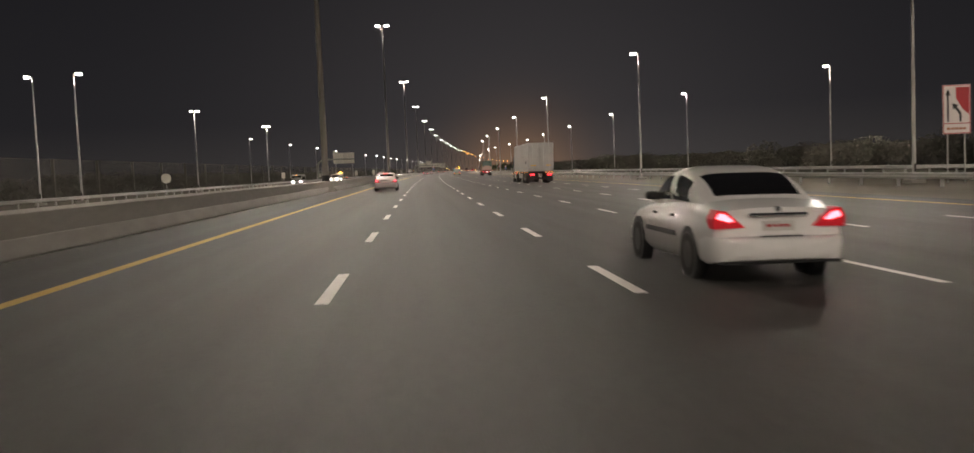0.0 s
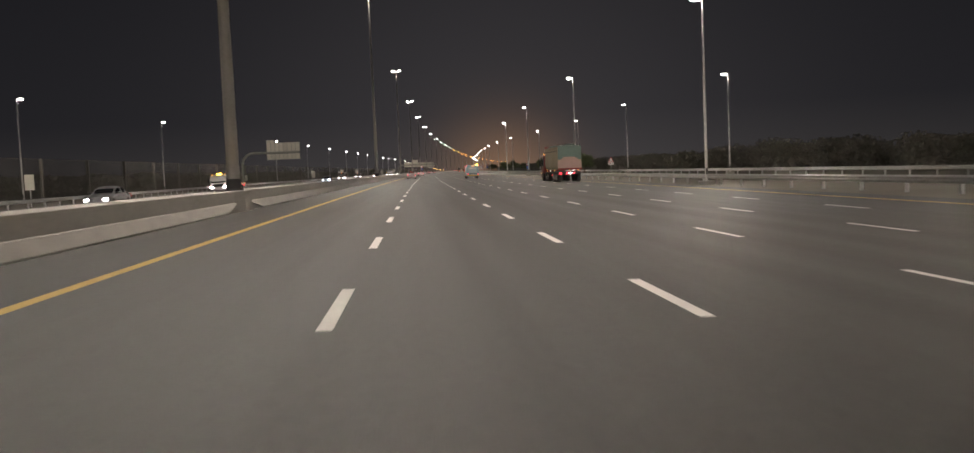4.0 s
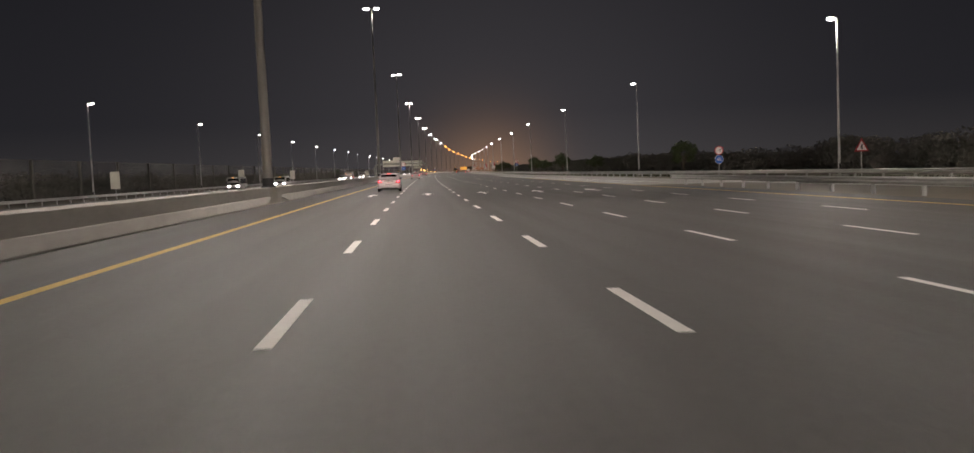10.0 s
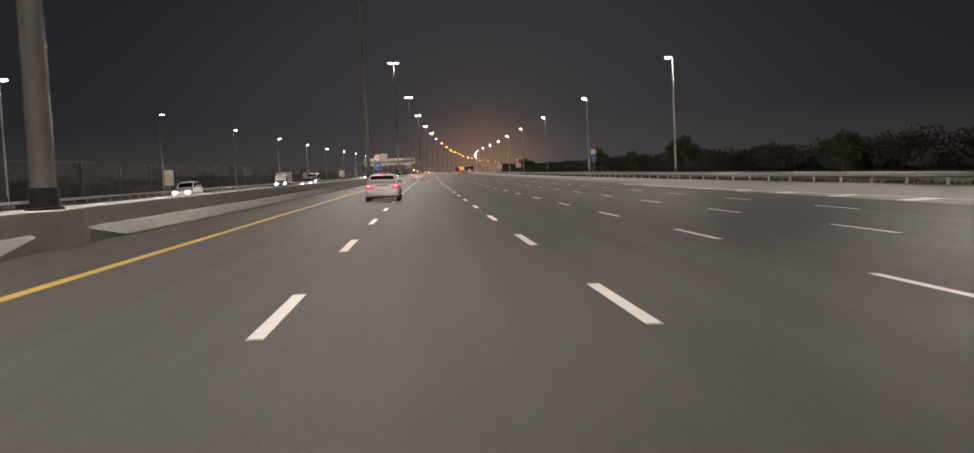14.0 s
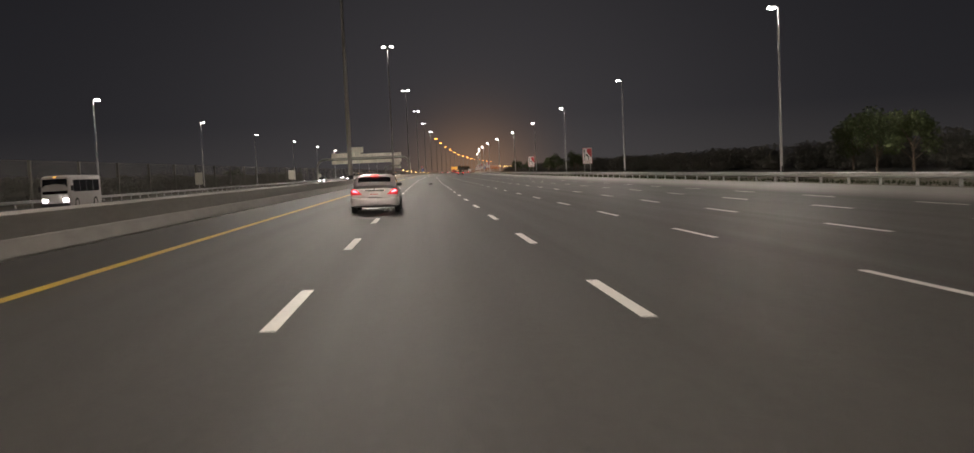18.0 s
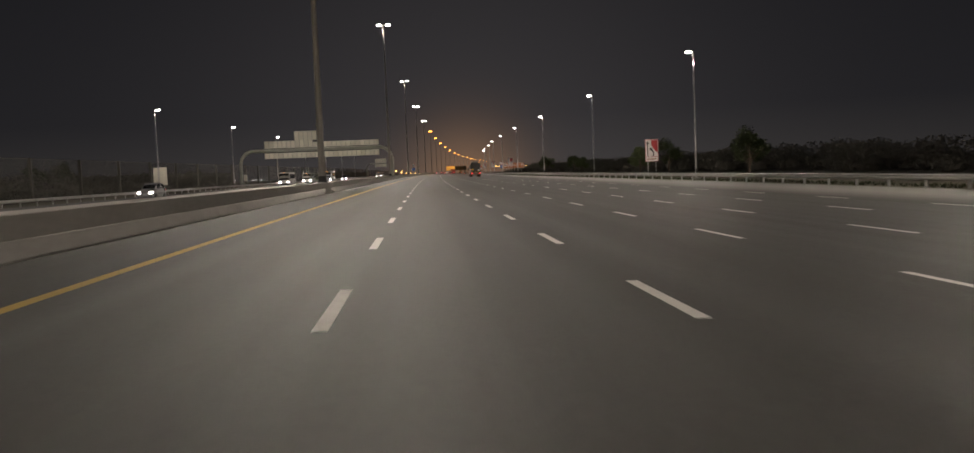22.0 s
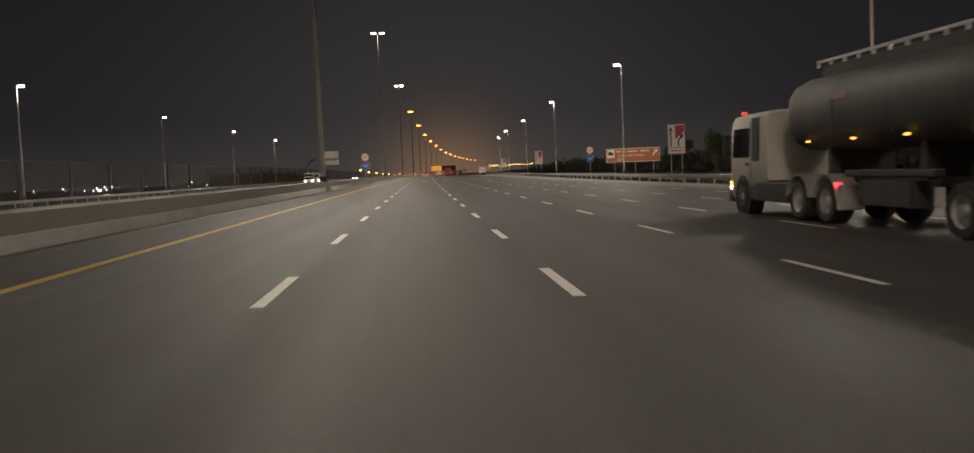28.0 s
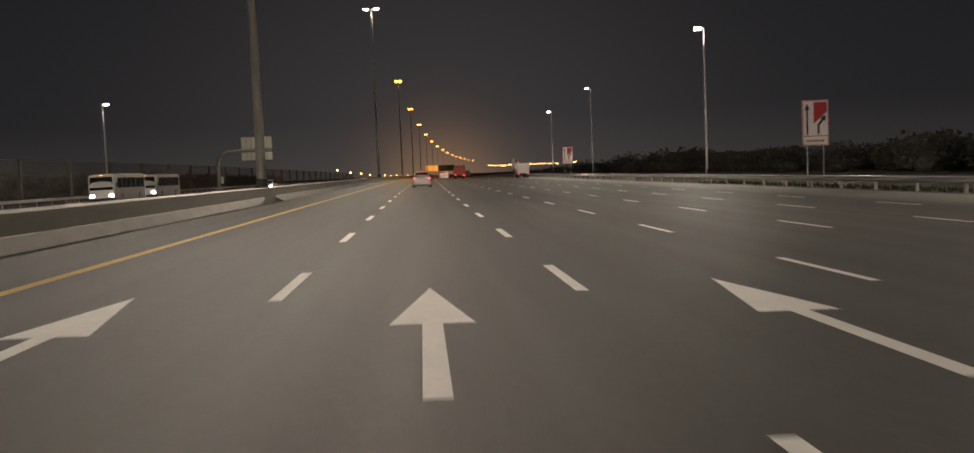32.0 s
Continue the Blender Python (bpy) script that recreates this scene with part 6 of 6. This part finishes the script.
for y in (1.0, 4.5, 8.6):
    part("tank_saddle", boxed(-0.8, 0.8, y - 0.1, y + 0.1, 1.05, 1.95), M_CHASSIS, tank)
part("rear_cabinet", boxed(-1.15, 1.15, 0.05, 0.5, 1.1, 3.55, bevel=0.04), M_CHASSIS, tank)
for z in (0.66, 1.16):
    bar = part("striped_bar", boxed(-1.22, 1.22, -0.05, 0.05, z, z + 0.12, bevel=0.01), M_CHASSIS, tank)
    st = bmesh.new()
    for i in range(10):
        box(st, -1.18 + 0.24 * i, -1.06 + 0.24 * i, -0.058, -0.051, z + 0.015, z + 0.105)
    part("stripes", st, M_YELLOWBAR, bar)
part("number_plate", boxed(-0.26, 0.26, -0.03, 0.04, 0.95, 1.08), M_PLATE, tank)
part("rear_label", boxed(0.5, 0.95, 0.02, 0.045, 1.5, 1.9), M_PLATE, tank)
part("rear_label", boxed(-0.95, -0.5, 0.02, 0.045, 1.65, 1.95), M_YELLOWBAR, tank)
part("beacon", tubed([(0.9, 0.5, 3.6), (0.9, 0.5, 3.78)], [0.07, 0.06], 12), M_AMBER, tank)
chassis(tank, 0.1, 13.9, 1.12)
cab_unit(tank, M_CREAM, 11.6, 2.9, 2.44, 2.95, 13.35, lamps_on=True, roof_lamp=M_REDDIM)
wheels(tank, (1.3, 2.6), 1.22, 0.52, 0.42)
wheels(tank, (7.95, 9.5), 1.22, 0.52, 0.5)
wheels(tank, (13.35,), 1.255, 0.52, 0.30)
put(tank, 1020.6, 11.2)


def small_lorry(label, paint, box_mat, s, l, oncoming):
    t = empty("lorry", label, "truck")
    part("box", boxed(-1.15, 1.15, 0.05, 4.6, 0.95, 2.9, bevel=0.03), box_mat, t)
    part("rear_frame", boxed(-1.18, 1.18, 0.0, 0.08, 0.9, 2.95), box_mat, t)
    cab_unit(t, paint, 4.8, 1.8, 2.1, 2.2, 5.9, lamps_on=True, roof_lamp=M_AMBER)
    chassis(t, 0.1, 6.4, 0.85)
    for sd in (-1, 1):
        part("tail_lamp", rounded(sd * 0.9 - 0.15, sd * 0.9 + 0.15, -0.05, 0.03, 0.75, 0.88, 0.02), M_TAIL, t)
    wheels(t, (1.3, 5.9), 1.085, 0.42, 0.28)
    put(t, s, l, oncoming)


small_lorry("oncoming small lorry with a pale box and lit headlamps", M_WHITECAR, M_BOX, 691, -28.7, True)


# flatbed recovery truck
flat = empty("flatbed_truck", "oncoming flatbed truck with amber side lamps and beacon", "truck")
deck = part("deck", boxed(-1.15, 1.15, -4.2, 5.6, 0.95, 1.07, bevel=0.015), M_CHASSIS, flat, "low dark flat deck")
for sd in (-1, 1):
    part("side_rail", boxed(sd * 1.16 - 0.03, sd * 1.16 + 0.03, -4.2, 5.6, 0.88, 1.12, bevel=0.01), M_STEEL, deck)
    for i in range(5):
        part("side_marker", rounded(sd * 1.20 - 0.03, sd * 1.20 + 0.02, -3.6 + 1.9 * i, -3.35 + 1.9 * i, 0.98, 1.06, 0.01), M_AMBER, flat)
    part("tail_lamp", rounded(sd * 0.9 - 0.15, sd * 0.9 + 0.15, -4.26, -4.18, 0.72, 0.85, 0.02), M_TAIL, flat)
    part("fender", arc_guard(sd * 0.97, -1.6, 0.42, 0.52, 0.40), M_CHASSIS, flat)
part("head_rack", boxed(-1.05, 1.05, 5.45, 5.55, 1.07, 2.35, bevel=0.02), M_STEEL, flat)
chassis(flat, -4.0, 7.2, 0.90)
cab_unit(flat, M_WHITECAR, 5.7, 1.85, 2.1, 2.3, 6.9, roof_lamp=M_AMBER)
part("beacon_bar", rounded(-0.28, 0.28, 6.35, 6.52, 2.34, 2.46, 0.03), M_BEACON, flat, "glowing orange beacon bar")
wheels(flat, (-2.7, -1.6, 6.9), 1.10, 0.42, 0.28)
put(flat, 271.0, -26.7, True)
small_lorry("white pickup lorry with lit tail lamps far ahead", M_WHITECAR, M_WHITECAR, 1330, 19.8, False)
small_lorry("red lorry with lit tail lamps in the distance", M_REDPAINT, M_REDPAINT, 1352, 7.7, False)
small_lorry("beige box lorry in the distance", M_BEIGE, M_BEIGE, 1500, 12.0, False)
small_lorry("beige box lorry in the distance", M_BEIGE, M_BOX, 1540, 15.5, False)


# ---- trees, shrubs and far lights ----
def leaf_cloud(bm, centre, radii, n, size, rnd, spread=0.45):
    """Many small tilted leaves inside an uneven ball."""
    c = Vector(centre)
    for _ in range(n):
        d = Vector((rnd.gauss(0, 1), rnd.gauss(0, 1), rnd.gauss(0, 1))).normalized() * (rnd.random() ** spread)
        p = c + Vector((d.x * radii[0], d.y * radii[1], d.z * radii[2]))
        u = Vector((rnd.gauss(0, 1), rnd.gauss(0, 1), rnd.gauss(0, 1))).normalized()
        v = u.orthogonal().normalized()
        k = size * (0.6 + 0.8 * rnd.random())
        a, b = u * k, v * k * 0.6
        bm.faces.new([bm.verts.new(q) for q in (p - a, p + b, p + a, p - b)])


def make_tree(height, spread, seed):
    rnd = random.Random(seed)
    t = empty("tree", "dusty green roadside tree behind the guard rail", "tree", "roadside trees")
    tr = bmesh.new()
    top = height * 0.55
    tube(tr, [(0, 0, -0.3), (0.06, 0.03, top * 0.4), (-0.05, 0.08, top * 0.75), (0.05, 0, top)], [0.16, 0.13, 0.10, 0.06], 8)
    ends = []
    for i in range(7):
        a = 2 * math.pi * i / 7 + rnd.random()
        z0 = top * (0.45 + 0.5 * rnd.random())
        e = (math.cos(a) * spread * (0.45 + 0.3 * rnd.random()), math.sin(a) * spread * (0.45 + 0.3 * rnd.random()), z0 + height * (0.18 + 0.25 * rnd.random()))
        tube(tr, [(0, 0, z0), mix3((0, 0, z0 + 0.2), e, 0.5), e], [0.06, 0.04, 0.02], 6)
        ends.append(e)
    part("trunk", tr, M_BARK, t, smooth=True)
    cr = bmesh.new()
    for e in ends + [(0, 0, height * 0.8), (spread * 0.2, 0, height * 0.9)]:
        leaf_cloud(cr, e, (spread * 0.42, spread * 0.42, height * 0.17), 210, 0.16, rnd)
    part("crown", cr, M_LEAF, t)
    return t


kinds = [make_tree(5.6, 2.4, 3), make_tree(6.4, 2.8, 5), make_tree(4.6, 2.6, 9)]
spots = [(355, 37, 2), (424, 46, 1), (519, 46, 0), (655, 44, 1), (668, 46, 0), (690, 43, 2), (724, 42, 0), (733, 43.5, 1), (741, 45, 0), (909, 42, 1), (915, 44, 0), (953, 43, 1), (971, 42, 0), (980, 44, 2), (1133, 42, 1), (1138, 44, 0), (1163, 45, 1), (1032, 40, 2), (600, 45, 2), (1085, 46, 0), (960, -66, 1), (948, -66, 0), (1004, -66, 2)]
used = set()
for s, l, k in spots:
    m = stand(s, l, -0.3, random.random() * 360)
    if k in used:
        copy_thing(kinds[k], m)
    else:
        kinds[k].matrix_world = m
        used.add(k)


lump = bmesh.new()
bmesh.ops.create_icosphere(lump, subdivisions=2, radius=1.0)
LUMP = ([v.co.copy() for v in lump.verts], [[v.index for v in f.verts] for f in lump.faces])
lump.free()


def tree_belt(name, label, s0, s1, l0, l1, h0, h1, step, seed, leaves=430, size=0.25, wave=0.0):
    """A belt of shrubs: uneven cores wrapped in many small leaves; wave makes the tops rise and fall slowly."""
    rnd = random.Random(seed)
    bm = bmesh.new()
    s = s0
    while s < s1:
        l = l0 + (l1 - l0) * rnd.random()
        h = (h0 + (h1 - h0) * rnd.random()) * (1 + wave * noise.noise(Vector((s * 0.012, seed, 0))) + 0.5 * wave * noise.noise(Vector((s * 0.05, seed, 3))))
        g = at(s, l, -0.4)
        ring = []
        for v in LUMP[0]:
            k = 1 + 0.45 * noise.noise(v * 1.7 + Vector((s, l, 0)))
            ring.append(bm.verts.new((g.x + v.x * step * 0.42 * k, g.y + v.y * step * 0.42 * k, g.z + h * 0.28 + v.z * h * 0.28 * k)))
        for f in LUMP[1]:
            bm.faces.new([ring[q] for q in f])
        leaf_cloud(bm, (g.x, g.y, g.z + h * 0.5), (step * 0.85, step * 0.85, h * 0.48), leaves, size, rnd, 0.42)
        s += step * (0.55 + 0.5 * rnd.random())
    me = mesh_of(bm, name, M_LEAF_DARK)
    return tagged(new(name, me), label, "trees", kind="stuff")


tree_belt("tree_belt_near", "dark belt of shrubs and trees beyond the slip road", -60, 1500, 54, 72, 4.2, 5.0, 4.2, 11, 950, 0.23, 0.35)
tree_belt("tree_belt_far", "dark belt of shrubs beyond the oncoming lanes", -40, 1090, -72, -62, 4.2, 5.2, 4.4, 12, 260, 0.30, 0.25)
tree_belt("tree_belt_far", "dark clump of trees beyond the oncoming lanes", 1290, 1520, -68, -60, 4.6, 5.6, 4.4, 15, 260, 0.30, 0.2)
tree_belt("tree_belt_end", "far dark trees beside the motorway", 1300, 2900, 60, 160, 4, 8, 9.0, 13, 90, 0.6)
tree_belt("tree_belt_end", "far dark trees beyond the oncoming lanes", 1750, 2900, -120, -60, 0.8, 1.8, 9.0, 14, 70, 0.6)

# tall see-through mesh fence beyond the oncoming lanes
M_MESH = mesh_material()
M_FENCE = material("dusty_fence_steel", (0.18, 0.17, 0.15), 0.8, 0.1, second=(0.13, 0.122, 0.107), scale=0.8, fine=9, amount=0.9)
fence = empty("mesh_fence", "tall dusty see-through mesh fence between posts", "fence", kind="structure")
FENCE_L, FENCE_TOP, BAY = -56.0, 6.15, 17.85
post_me = mesh_of(boxed(-0.22, 0.22, -0.22, 0.22, -0.6, FENCE_TOP + 0.05, bevel=0.02), "post", M_FENCE)
fs = 888.0 - BAY * 52
while fs < 1750:
    ob = new("post", post_me)
    ob.matrix_world = stand(fs, FENCE_L)
    ob.parent = fence
    if fs + BAY < 1750:
        sweep("mesh_panel", M_MESH, fs + 0.16, fs + BAY - 0.16, [(FENCE_L, -0.3), (FENCE_L, FENCE_TOP)], fence, step=20)
        sweep("top_wire", M_FENCE, fs + 0.16, fs + BAY - 0.16, [(FENCE_L - 0.03, FENCE_TOP - 0.06), (FENCE_L + 0.03, FENCE_TOP - 0.06), (FENCE_L + 0.03, FENCE_TOP), (FENCE_L - 0.03, FENCE_TOP)], fence, step=20, closed=True)
    fs += BAY

grass = bmesh.new()
rg = random.Random(21)
for _ in range(24000):
    s = 330 + 900 * rg.random()
    l = rail_line(s) + 0.3 + 3.2 * rg.random()
    p = at(s, l, -0.1)
    h = 0.12 + 0.22 * rg.random()
    a = rg.random() * 6.28
    d = Vector((math.cos(a), math.sin(a), 0)) * 0.09
    lean = Vector((rg.gauss(0, 0.08), rg.gauss(0, 0.08), h))
    grass.faces.new([grass.verts.new(q) for q in (p - d, p + d, p + lean)])
gr = new("grass", mesh_of(grass, "grass", M_GRASS))
tagged(gr, "rough green grass behind the guard rail", "grass", kind="stuff")
tagged(flat_grid("grass_verge", M_GRASS, 300, 1900, lambda s: (rail_line(s) - 0.2, rail_line(s) + 5.5), -0.06, n=3), "rough green verge behind the guard rail", "verge", kind="structure")

rt2 = random.Random(5)
town, orange = bmesh.new(), bmesh.new()
for i in range(48):
    s = 1400 + 350 * rt2.random()
    p = at(s, -60, 0) + Vector((-20 - 190 * rt2.random(), 0, 0.8 + 1.9 * rt2.random()))
    bmesh.ops.create_icosphere(town, subdivisions=1, radius=0.11 + 0.18 * rt2.random() ** 2, matrix=Matrix.Translation(p))
for i in range(34):
    p = at(2150 + 60 * rt2.random(), 41 + 3.1 * i, 12.6 + 1.6 * rt2.random())
    bmesh.ops.create_icosphere(orange, subdivisions=1, radius=0.5, matrix=Matrix.Translation(p))
for i in range(10):
    p = at(1700 + 130 * i, -60 - 8 * i, 8.0)
    bmesh.ops.create_icosphere(orange, subdivisions=1, radius=0.6, matrix=Matrix.Translation(p))
tagged(new("town_lights", mesh_of(town, "town_lights", M_TOWN)), "pinpoint lights of a far-off settlement", "lights", kind="stuff")
tagged(new("crossing_road_lights", mesh_of(orange, "crossing_road_lights", M_TOWN_O)), "row of far orange street lights", "lights", kind="stuff")
